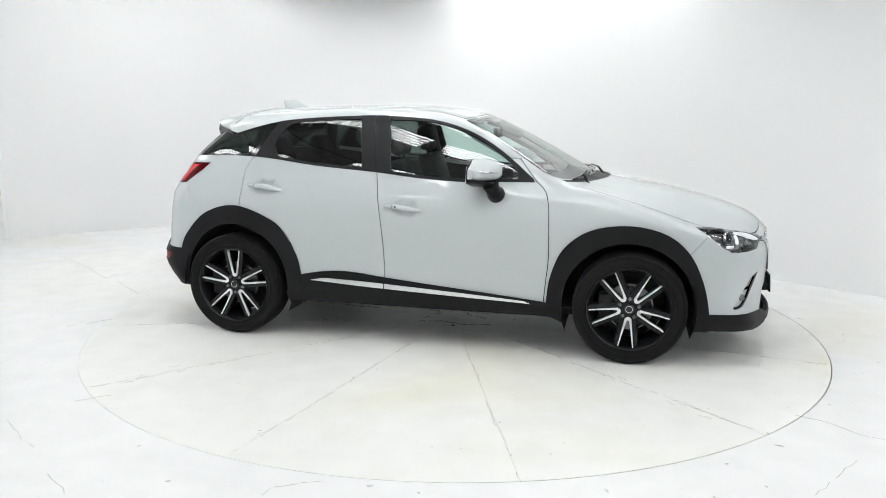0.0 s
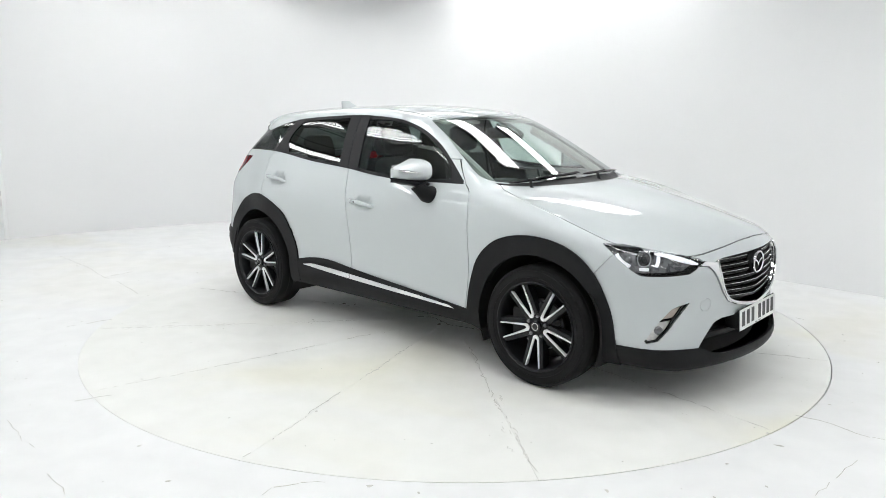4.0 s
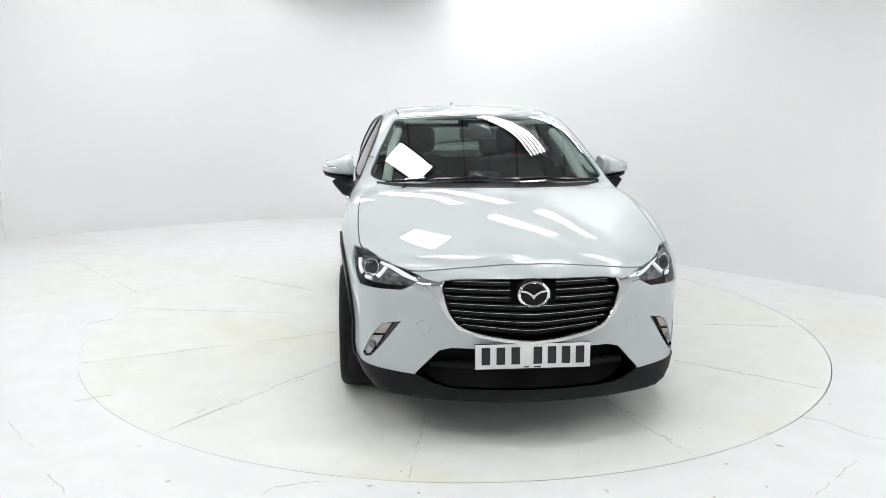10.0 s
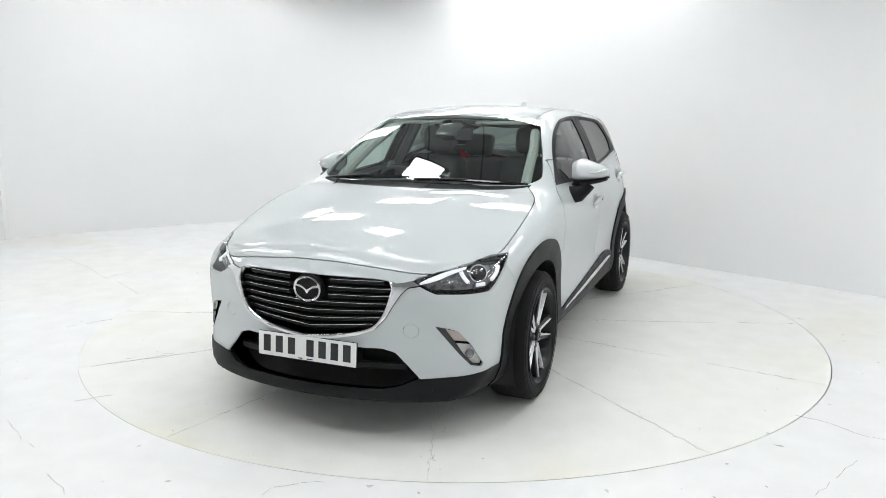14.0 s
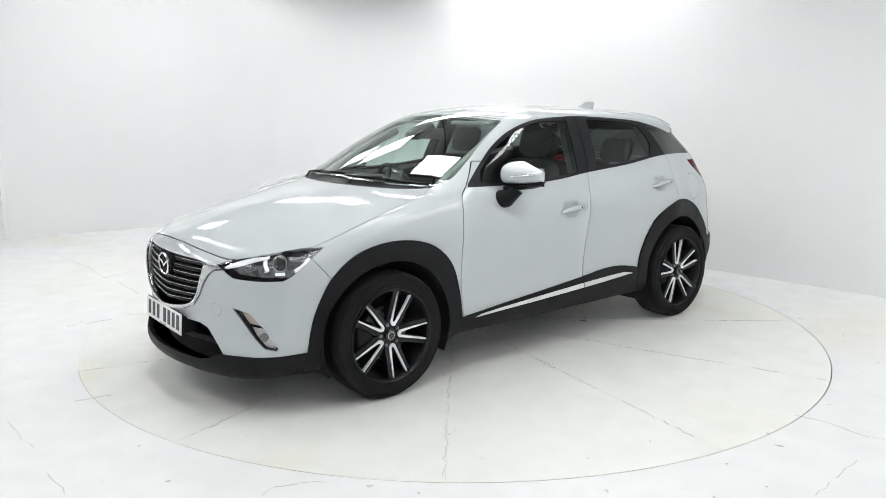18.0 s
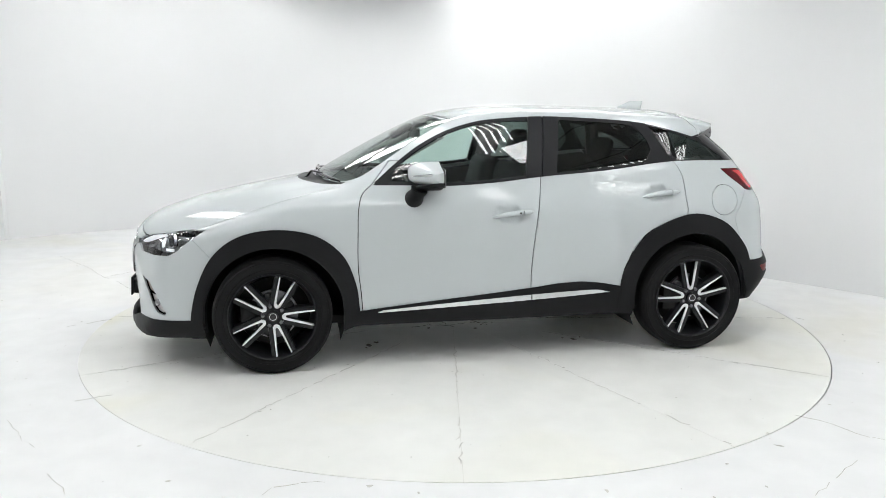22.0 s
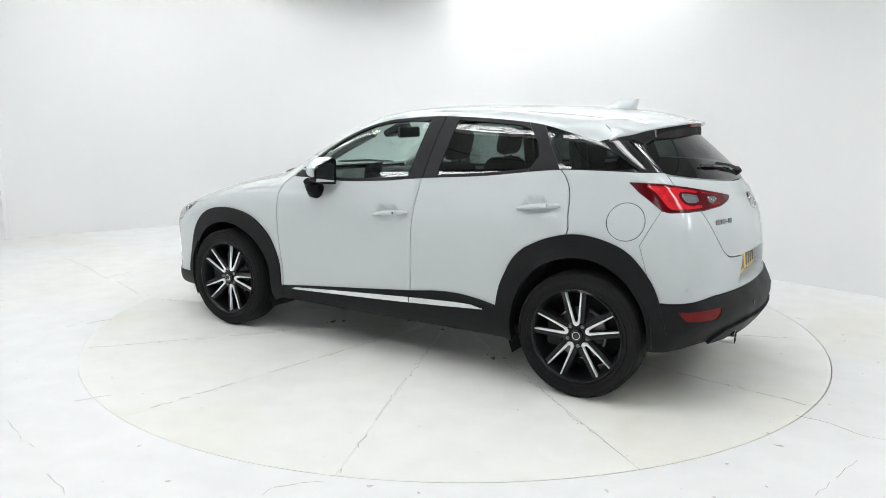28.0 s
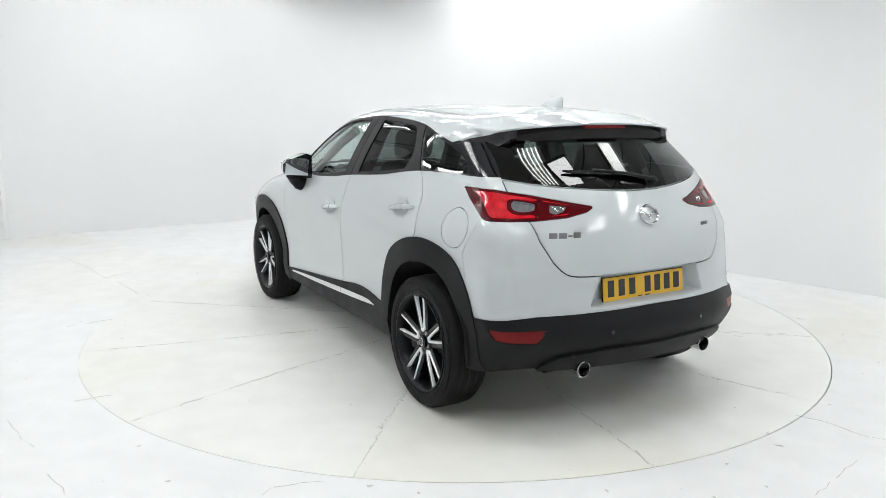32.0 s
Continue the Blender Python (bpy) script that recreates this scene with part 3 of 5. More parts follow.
TAILGATE = [(-0.2, 1.115), (0.10, 1.117), (0.25, 1.126), (0.40, 1.138), (0.52, 1.152), (0.630, 1.172), (0.632, 1.13), (0.600, 1.01), (0.588, 0.98), (0.574, 0.908), (0.528, 0.820)] + soft([(0.500, 0.787), (0.470, 0.765), (0.430, 0.754), (0.321, 0.750), (0.0, 0.750)], 4) + [(-0.2, 0.750)]
REAR_GLASS = [(-0.2, 1.119), (0.10, 1.121), (0.25, 1.130), (0.40, 1.142), (0.52, 1.156), (0.632, 1.177), (0.607, 1.26), (0.600, 1.335), (0.586, 1.41), (0.0, 1.43), (-0.2, 1.43)]
BUMPER_TOP = [(-0.2, 0.597), (0.044, 0.597), (0.358, 0.588), (0.611, 0.580), (0.806, 0.556), (1.1, 0.54), (1.1, 0.0), (-0.2, 0.0)]


def build_skin():
    s = Skin(*half_skin())
    keep = s.v[s.t].mean(1)[:, 2] > -1
    s.t, s.tag = s.t[keep], s.tag[keep]
    front, back = (lambda v: v[:, 0] > 1.2), (lambda v: v[:, 0] < -1.2)
    s.claim("under", lambda v: v[:, 2] - 0.205 - 0.050 * step(v[:, 0], -0.98, -0.84) * (1 - step(v[:, 0], 0.80, 0.94)) - 0.100 * step(-v[:, 0], 1.585, 1.625) - 0.030 * step(-v[:, 0], 1.68, 1.88))
    px, py, pz = (lambda v: v[:, 0]), (lambda v: v[:, 1]), (lambda v: v[:, 2])
    nose = lambda v: (v[:, 0] > 1.98) & (v[:, 1] < 0.56) & (v[:, 2] > 0.24) & (v[:, 2] < 0.78)
    s.refine(pz, np.arange(0.245, 0.78, 0.009), nose)
    s.refine(py, np.arange(0.010, 0.56, 0.012), nose)
    lamp = lambda v: (v[:, 0] > 1.55) & (v[:, 0] < 2.06) & (v[:, 1] > 0.44) & (v[:, 2] > 0.33) & (v[:, 2] < 0.85)
    s.refine(pz, np.arange(0.335, 0.85, 0.011), lamp)
    s.refine(lambda v: v[:, 0] - v[:, 1], np.arange(0.82, 1.57, 0.014), lamp)
    rear = lambda v: (v[:, 0] < -1.46) & (v[:, 1] > 0.20) & (v[:, 2] > 0.98) & (v[:, 2] < 1.15)
    s.refine(pz, np.arange(0.985, 1.15, 0.008), rear)
    s.refine(lambda v: -v[:, 0] - v[:, 1], np.arange(0.75, 1.63, 0.012), rear)
    # the plate's recess has crisp edges: a finer net there, laid on the form again
    recess = lambda v: (v[:, 0] < -1.80) & (v[:, 1] < 0.46) & (v[:, 2] > 0.56) & (v[:, 2] < 0.79)
    s.refine(pz, np.arange(0.565, 0.79, 0.012), recess)
    s.refine(py, np.arange(0.010, 0.46, 0.012), recess)
    hit = recess(s.v)
    near, far = np.full(hit.sum(), 1.6), np.full(hit.sum(), 2.3)
    for _ in range(30):
        mid = (near + far) / 2
        within = form(-mid, s.v[hit, 1], s.v[hit, 2]) < 0
        near, far = np.where(within, mid, near), np.where(within, far, mid)
    s.v[hit, 0] = -near
    low = lambda v: (v[:, 0] < 0.80) & (v[:, 0] > -0.82) & (v[:, 1] > 0.5) & (v[:, 2] > 0.32) & (v[:, 2] < 0.48)
    s.refine(pz, np.arange(0.325, 0.47, 0.007), low)
    s.claim("front_bumper", from_side([(1.60, 0.66), (1.705, 0.782), (1.76, 0.90), (2.4, 0.90), (2.4, 0.0), (1.60, 0.0)]), None, ("body",), 0.0012)
    s.claim("bonnet", from_top(HOOD_LINE), lambda v: (v[:, 2] > 0.6), ("body", "front_bumper", "joint"), 0.0026)
    s.claim("cowl", from_top([(q[0], q[1]) for q in soft(HOOD_REAR, 5)] + [(0.84, 0.690), (0.90, 0.60), (0.97, 0.42), (1.00, 0.2), (1.01, 0.0), (1.01, -0.2)]), lambda v: v[:, 2] > 0.9, ("body",))
    s.claim("windscreen", from_end(SCREEN_LINE), lambda v: (v[:, 0] > 0.12) & (v[:, 0] < 1.2) & (v[:, 2] > 1.0), ("body", "cowl"))
    s.claim("side_windows", from_side(SIDE_WINDOWS), lambda v: v[:, 2] > 1.0, ("body",))
    s.claim("roof", from_top(ROOF_LINE), lambda v: v[:, 2] > 1.2, ("body",), 0.004)
    s.claim("front_door", from_side(FRONT_DOOR), lambda v: v[:, 1] > 0.3, ("body",), 0.0026)
    s.claim("rear_door", from_side(REAR_DOOR), lambda v: v[:, 1] > 0.3, ("body",), 0.0026)
    s.claim("tailgate", from_end(TAILGATE), back, ("body",), 0.0028)
    s.claim("rear_window", from_end(REAR_GLASS), lambda v: (v[:, 0] < -1.3) & (v[:, 2] > 1.0), ("body", "side_windows", "tailgate"), 0.0)
    s.claim("rear_bumper", from_side([(-1.668, 1.02), (-1.575, 0.83), (-1.62, 0.69), (-1.69, 0.55), (-1.5, 0.0), (-2.4, 0.0), (-2.4, 0.82), (-2.0, 1.02)]), None, ("body",), 0.0012)
    s.claim("headlight", from_corner(HEADLIGHT, 1), front, ("body", "front_bumper", "bonnet", "joint"), 0.0016)
    s.claim("fog_light", from_corner(FOG, 1), front, ("front_bumper",))
    s.claim("tail_light", from_corner(TAILLIGHT, -1), back, ("body", "tailgate", "rear_bumper", "side_windows", "joint"), 0.0014)
    s.claim("grille", from_end(GRILLE), front, ("front_bumper",))
    s.claim("intake", from_end(INTAKE), front, ("front_bumper",))
    s.claim("lip", lambda v: v[:, 2] - np.interp(v[:, 1], [q[0] for q in LIP_TOP], [q[1] for q in LIP_TOP]), lambda v: v[:, 0] > 1.55, ("front_bumper",))
    s.claim("rear_skirt", from_end(BUMPER_TOP), lambda v: v[:, 0] < -1.5, ("rear_bumper", "body", "joint"))
    s.claim("diffuser", from_end([(-0.2, 0.0), (-0.2, 0.432), (0.33, 0.428), (0.52, 0.405), (0.58, 0.36), (0.60, 0.0)]), lambda v: v[:, 0] < -1.5, ("rear_skirt",))
    s.claim("front_arch", from_side(FRONT_ARCH), lambda v: v[:, 1] > 0.3, ("body", "front_bumper", "lip", "joint", "front_door"))
    s.claim("rear_arch", from_side(REAR_ARCH), lambda v: v[:, 1] > 0.3, ("body", "rear_door", "rear_skirt", "rear_bumper", "joint"))
    sill = soft([(0.83, 0.335), (0.775, 0.345), (0.466, 0.375), (0.10, 0.408), (-0.239, 0.440), (-0.40, 0.459), (-0.545, 0.465), (-0.683, 0.452), (-0.86, 0.418)], 5)
    s.claim("sill", from_side(sill + [(-0.86, 0.0), (0.86, 0.0)]), lambda v: v[:, 1] > 0.3, ("body", "front_door", "rear_door", "joint"))
    strip = soft([(0.700, 0.331), (0.333, 0.345), (-0.223, 0.368), (-0.547, 0.385), (-0.740, 0.398)], 4) + soft([(-0.649, 0.414), (-0.546, 0.413), (-0.222, 0.399), (0.333, 0.367), (0.660, 0.346)], 4)
    s.claim("sill_strip", from_side(strip), lambda v: v[:, 1] > 0.3, ("sill",))
    s.claim("sill_strip_rear", from_side([(-0.234, 0.3), (-0.234, 0.5), (-0.8, 0.5), (-0.8, 0.3)]), lambda v: v[:, 1] > 0.3, ("sill_strip",), 0.003)
    for well in (FRONT_WELL, REAR_WELL):
        s.claim("open", from_side(well), lambda v: v[:, 1] > 0.3)
    ring = [(-1.498 + 0.094 * math.cos(a), 0.942 + 0.094 * math.sin(a)) for a in (math.pi * i / 18 for i in range(36))]
    s.claim("fuel_flap", from_side(ring), None, ("body",), 0.0018, "fuel_joint")
    eye = [(0.484 + 0.033 * math.cos(a), 0.526 + 0.033 * math.sin(a)) for a in (math.pi * i / 12 for i in range(24))]
    s.claim("tow_cover", from_end(eye), front, ("front_bumper",), 0.0006)
    s.claim("grille_surround", from_end(SURROUND), front, ("front_bumper", "joint"), 0.0016)
    s.claim("fog_indicator", from_corner([(1.378, 0.535), (1.290, 0.519), (1.206, 0.464), (1.318, 0.476)], 1), front, ("fog_light",))
    s.claim("fog_lamp", from_corner([(1.308, 0.467), (1.198, 0.455), (1.126, 0.368), (1.136, 0.356), (1.195, 0.366), (1.262, 0.416)], 1), front, ("fog_light",))
    s.claim("reflector", from_corner([(0.992, 0.516), (1.372, 0.523), (1.305, 0.466), (1.051, 0.469)], -1), back, ("rear_skirt",))
    t = from_corner(TAILLIGHT, -1)
    s.claim("tail_core", lambda v: t(v) + 0.013, back, ("tail_light",))
    s.claim("tail_inner", from_corner([(1.265, 0.96), (1.250, 1.20), (1.8, 1.2), (1.8, 0.9), (1.265, 0.9)], -1), back, ("tail_core",), 0.002)
    s.claim("tail_bright", from_corner(soft([(0.845, 1.122), (1.003, 1.116), (1.223, 1.092), (1.225, 1.081), (1.085, 1.090), (1.062, 1.066), (1.085, 1.037), (1.151, 1.023), (1.235, 1.025), (1.230, 1.009), (1.061, 1.009), (0.970, 1.012), (0.925, 1.055), (0.890, 1.094)], 3, True), -1), back, ("tail_core",), 0.0008)
    s.claim("tail_smoke", from_corner(soft([(1.106, 1.084), (1.216, 1.074), (1.236, 1.066), (1.234, 1.042), (1.158, 1.036), (1.107, 1.046), (1.090, 1.066)], 2, True), -1), back, ("tail_core",))
    s.claim("tail_reverse", from_corner([(1.326, 1.065), (1.431, 1.058), (1.415, 1.037), (1.370, 1.025), (1.330, 1.034)], -1), back, ("tail_inner",))
    s.claim("tail_tip", from_corner([(1.278, 1.087), (1.440, 1.068), (1.444, 1.063), (1.280, 1.080)], -1), back, ("tail_inner",))
    s.claim("tail_foot", from_corner([(1.345, 1.019), (1.445, 1.028), (1.438, 1.021), (1.360, 1.013)], -1), back, ("tail_inner",))
    # the panes and pillars of the side windows
    win = ("side_windows",)
    s.claim("front_glass", from_side(soft([(0.60, 1.086), (0.30, 1.074), (0.0, 1.090), (-0.196, 1.112)], 4) + soft([(-0.250, 1.425), (-0.057, 1.421), (0.113, 1.396), (0.283, 1.338), (0.452, 1.246), (0.575, 1.150)], 4)), None, win)
    s.claim("rear_glass", from_side(soft([(-0.389, 1.127), (-0.706, 1.152), (-0.965, 1.186)], 4) + soft([(-1.000, 1.250), (-0.985, 1.310), (-0.906, 1.394), (-0.738, 1.416), (-0.442, 1.432)], 4)), None, win)
    s.claim("quarter_glass", from_side([(-1.165, 1.194), (-1.010, 1.405)] + soft([(-1.14, 1.368), (-1.285, 1.322), (-1.40, 1.275), (-1.53, 1.194)], 4)), None, win)
    s.claim("rear_pillar_trim", from_side([(-1.143, 1.17), (-0.985, 1.43), (-2.1, 1.46), (-2.1, 1.15)]), None, win)
    s.claim("hatch_side_trim", from_side([(-1.345, 1.43), (-1.41, 1.361), (-1.517, 1.273), (-1.622, 1.183), (-1.66, 1.12), (-2.1, 1.12), (-2.1, 1.46)]), None, ("rear_pillar_trim",), 0.0018)
    s.claim("door_pillar_front", from_side([(-0.196, 1.10), (-0.258, 1.46), (-0.347, 1.46), (-0.293, 1.09)]), None, win, 0.0015)
    s.claim("door_pillar_rear", from_side([(-0.297, 1.09), (-0.351, 1.46), (-0.455, 1.46), (-0.389, 1.10)]), None, win, 0.0015)
    s.claim("rear_door_trim", from_side([(-0.94, 1.16), (-1.000, 1.250), (-0.985, 1.310), (-0.87, 1.46), (-0.975, 1.46), (-1.14, 1.18)]), None, win, 0.0015)
    return s


SKIN = build_skin()


def panel(name, tags, material, parent, side=0, lift=0.0, thick=0.012, label="", shift=(0, 0, 0)):
    """The skin's triangles with these tags, as a panel with a folded edge. side 1: left, -1: right, 0: both halves as one."""
    t = SKIN.t[np.isin(SKIN.tag, tags)]
    if not len(t):
        raise ValueError(name)
    used, back = np.unique(t, return_inverse=True)
    v, t = SKIN.v[used], back.reshape(-1, 3)
    if side == 0:
        n = len(v)
        mirror = np.where(np.abs(v[:, 1]) < 1e-5, np.arange(n), np.arange(n) + n)
        keep = np.abs(v[:, 1]) >= 1e-5
        new_id = np.cumsum(keep) - 1 + n
        mirror = np.where(keep, new_id, np.arange(n))
        v, t = np.concatenate((v, (v * (1, -1, 1))[keep])), np.concatenate((t, mirror[t][:, ::-1]))
    elif side < 0:
        v, t = v * (1, -1, 1), t[:, ::-1]
    q = v.copy()
    q[:, 1] = np.abs(q[:, 1])
    nr = slope(q)
    nr[:, 1] *= np.where(v[:, 1] < 0, -1, 1)
    nr[np.abs(v[:, 1]) < 1e-5, 1] = 0
    out = v + nr * lift + np.array(shift) * np.stack((np.ones(len(v)), np.where(v[:, 1] < 0, -1, 1), np.ones(len(v))), 1)
    # triangles that face inwards are turned
    a, b, c = (out[t[:, k]] for k in range(3))
    wrong = (np.cross(b - a, c - a) * nr[t[:, 0]]).sum(1) < 0
    t[wrong] = t[wrong][:, ::-1]
    e = np.concatenate((t[:, [0, 1]], t[:, [1, 2]], t[:, [2, 0]]))
    key = np.sort(e, 1)
    _, first_at, count = np.unique(key, axis=0, return_index=True, return_counts=True)
    rim = e[first_at[count == 1]]
    ids, pos = np.unique(rim, return_inverse=True)
    rim = pos.reshape(-1, 2)
    n, k = len(out), len(ids)
    verts = np.concatenate((out, out[ids], out[ids] - nr[ids] * thick))
    faces = t.tolist() + [(int(n + j), int(n + i), int(n + k + i), int(n + k + j)) for i, j in rim]
    me = bpy.data.meshes.new(name)
    me.from_pydata(verts.tolist(), [], faces)
    for f in me.polygons:
        f.use_smooth = True
    norm = np.zeros((len(verts), 3))
    norm[:n] = nr
    rn = np.zeros((k, 3))
    for i, j in rim:
        d = np.cross(out[ids[j]] - out[ids[i]], nr[ids[i]])
        rn[i] += d
        rn[j] += d
    rn /= np.maximum(np.linalg.norm(rn, axis=1), 1e-9)[:, None]
    norm[n:n + k] = norm[n + k:] = rn
    me.normals_split_custom_set_from_vertices(norm.tolist())
    me.materials.append(material)
    ob = new(name, me)
    ob.parent = parent
    if label:
        ob["label"] = label
    return ob


# ---- the car ----
car = new("car")
tagged(car, "pearl white compact crossover with black arch cladding on the turntable", "car")

bonnet = panel("bonnet", ("bonnet",), PAINT, car)
roof = panel("roof", ("roof",), PAINT, car)
front_bumper = panel("front_bumper", ("front_bumper",), PAINT, car)
tailgate = panel("tailgate", ("tailgate",), PAINT, car)
rear_bumper = panel("rear_bumper", ("rear_bumper",), PAINT, car)
panel("rear_skirt", ("rear_skirt",), CLAD, car, 0, 0.008, 0.03, "black plastic lower rear bumper")
panel("diffuser", ("diffuser",), CLAD, car, 0, 0.024, 0.03, "black plastic diffuser lip")
panel("front_lip", ("lip",), CLAD, car, 0, 0.006, 0.03, "black plastic lower front lip")
panel("cowl", ("cowl",), CLAD, car, 0, -0.002, 0.01, "black plastic scuttle under the wipers")
windscreen = panel("windscreen", ("windscreen",), SCREEN, car, 0, 0.0, 0.004, "clear laminated windscreen")
rear_window = panel("rear_window", ("rear_window",), PRIVACY, tailgate, 0, 0.001, 0.004, "dark tinted rear window")
for s in (1, -1):
    panel("body_side", ("body",) if s > 0 else ("body", "fuel_flap", "fuel_joint"), PAINT, car, s)
    fd = panel("front_door", ("front_door",), PAINT, car, s)
    rd = panel("rear_door", ("rear_door",), PAINT, car, s)
    panel("window_surround", ("side_windows",), SATINBLACK, car, s, 0.001, 0.012, "black window surround")
    panel("front_window", ("front_glass",), SIDEGLASS, fd, s, -0.003, 0.004, "clear door glass")
    panel("rear_side_window", ("rear_glass",), PRIVACY, rd, s, -0.003, 0.004, "dark privacy glass")
    panel("quarter_window", ("quarter_glass",), PRIVACY, car, s, -0.001, 0.004, "dark privacy glass")
    panel("rear_pillar_trim", ("rear_pillar_trim",), GLOSSBLACK, car, s, -0.001, 0.01, "gloss black pillar panel")
    panel("side_trim", ("hatch_side_trim",), GLOSSBLACK, tailgate, s, -0.001, 0.01, "gloss black trim beside the rear window")
    panel("pillar_trim", ("door_pillar_front",), SATINBLACK, fd, s, 0.002, 0.01)
    panel("pillar_trim", ("door_pillar_rear",), SATINBLACK, rd, s, 0.002, 0.01)
    panel("pillar_trim", ("rear_door_trim",), SATINBLACK, rd, s, 0.002, 0.01)
    panel("front_arch_cladding", ("front_arch",), CLAD, car, s, 0.012, 0.05, "black plastic wheel arch cladding")
    panel("rear_arch_cladding", ("rear_arch",), CLAD, car, s, 0.012, 0.05, "black plastic wheel arch cladding")
    panel("sill_cladding", ("sill",), CLAD, car, s, 0.010, 0.03, "black plastic sill cladding")


# ---- places on the skin ----
def solve(point, lo, hi):
    """The parameter at which a line of points leaves the form."""
    for _ in range(24):
        mid = (lo + hi) / 2
        if form(*point(mid)) < 0:
            lo = mid
        else:
            hi = mid
    p = np.array(point(lo), float)
    return Vector(p), Vector(slope(p[None])[0])


def on_side(x, z):
    return solve(lambda y: (x, y, z), 0.2, 1.2)


def on_top(x, y):
    return solve(lambda z: (x, y, z), 0.6, 1.8)


def on_end(y, z, s):
    return solve(lambda u: (s * u, y, z), 1.0, 2.5)


def on_corner(a, z, s):
    return solve(lambda u: (s * (u + a) / 2, (u - a) / 2, z), 1.2, 4.0)


def seat(p, n, side=1, lift=0.0):
    """A pose on the skin: z outwards, y upwards; side -1 on the right-hand side."""
    p, n = Vector(p), Vector(n)
    p, n = Vector((p.x, p.y * side, p.z)), Vector((n.x, n.y * side, n.z))
    x = Vector((0, 0, 1)).cross(n).normalized()
    y = n.cross(x)
    m = Matrix((x, y, n)).transposed().to_4x4()
    m.translation = p + n * lift
    return m


def flip(p, s):
    return (p[0], p[1] * s, p[2])


def ribbon(points, ups, outs, height, deep, into=None):
    """A band of rectangular section along points, each with its own up and outward direction."""
    bm = into or bmesh.new()
    rings = []
    for i, (p, u, o) in enumerate(zip(points, ups, outs)):
        p, u, o = Vector(p), Vector(u).normalized(), Vector(o).normalized()
        h = height[i] if isinstance(height, (list, tuple)) else height
        rings.append([bm.verts.new(p + u * a * h / 2 + o * b) for a, b in ((-1, -deep), (-1, -0.15 * deep), (-0.6, 0), (0.6, 0), (1, -0.15 * deep), (1, -deep))])
    for a, b in zip(rings, rings[1:]):
        for i in range(6):
            bm.faces.new((a[i], a[(i + 1) % 6], b[(i + 1) % 6], b[i]))
    bm.faces.new(rings[0][::-1])
    bm.faces.new(rings[-1])
    return bm


# ---- nose ----
grille = panel("grille", ("grille",), UNDER, car, 0, -0.075, -0.07, "black radiator grille with thin bright slats")
surround = panel("grille_surround", ("grille_surround",), CHROME, car, 0, 0.009, 0.03, "satin chrome wing round the grille")
outline = inside(GRILLE)


bead = []
for y, z in curve_through([(0.390, 0.742), (0.404, 0.714), (0.399, 0.680), (0.369, 0.594), (0.308, 0.531), (0.160, 0.492), (0.0, 0.473)], 6):
    p, n = on_end(y, z, 1)
    bead.append(p + n * 0.006)
bead = bead + [Vector((q.x, -q.y, q.z)) for q in bead[-2::-1]]
part("grille_bead", tube(bead, 0.0065, 8), CHROME, surround, "polished inner bead")


def grille_half(z):
    ys = np.linspace(0.02, 0.5, 200)
    return float(ys[np.argmax(outline(np.stack((ys, np.full(200, z)), 1)) > -0.012)])


for k, (z, dip, split) in enumerate(((0.738, 0.002, 0.105), (0.706, 0.004, 0.105), (0.674, 0.006, 0.105), (0.641, 0.010, 0.0), (0.609, 0.016, 0.0), (0.577, 0.022, 0.0), (0.546, 0.028, 0.0))):
    half = grille_half(z)
    spans = ((-half, -split), (split, half)) if split else ((-half, half),)
    for y0, y1 in spans:
        for nm, h, deep, lift, mt, dz in (("slat", 0.017, 0.03, -0.020, CLAD, -0.007), ("slat_edge", 0.0032, 0.008, -0.0165, SATINCHROME, 0.0018)):
            pts = []
            for i in range(21):
                y = y0 + (y1 - y0) * i / 20
                zz = z - dip * (1 - abs(y) / max(half, 0.01)) + dz
                p, n = on_end(abs(y), zz, 1)
                pts.append((p.x + lift, y, zz))
            part(nm, ribbon(pts, [(0, 0, 1)] * 21, [(1, 0, 0)] * 21, h, deep), mt, grille, "thin bright slat edge" if nm == "slat_edge" else "")


def emblem(parent, m, r):
    """A plain ring with a plain winged stroke inside."""
    e = part("emblem", lathe([(r * 0.82, 0.0), (r * 1.0, 0.0), (r * 1.0, 0.008), (r * 0.91, 0.013), (r * 0.82, 0.008)], 40, close=True, m=m @ pose(0, 0, 0, 90)), CHROME, parent, "chrome badge ring")
    stroke = [(-0.84, 0.36), (-0.42, 0.26), (-0.14, 0.06), (0.0, -0.10), (0.14, 0.06), (0.42, 0.26), (0.84, 0.36), (0.80, 0.16), (0.40, 0.10), (0.16, -0.08), (0.0, -0.42), (-0.16, -0.08), (-0.40, 0.10), (-0.80, 0.16)]
    part("emblem_wing", prism([(x * r, y * r) for x, y in stroke], 0.008, m, 0.0015), CHROME, e)
    return e


face = Matrix(((0, 0, 1, 2.128), (1, 0, 0, 0), (0, 1, 0, 0.688), (0, 0, 0, 1)))
part("emblem_plinth", lathe([(0.001, -0.03), (0.07, -0.03), (0.07, 0.0), (0.001, 0.004)], 32, m=face @ pose(0, 0, 0, 90)), UNDER, grille)
emblem(grille, face @ pose(0, 0, 0.004) @ Matrix.Diagonal((1.0, 0.82, 1.0, 1.0)), 0.073)

panel("intake_back", ("intake",), UNDER, car, 0, -0.11, -0.105, "black lower air intake")
pts = [(on_end(abs(y), 0.345, 1)[0].x - 0.045, y, 0.345) for y in np.linspace(-0.45, 0.45, 21)]
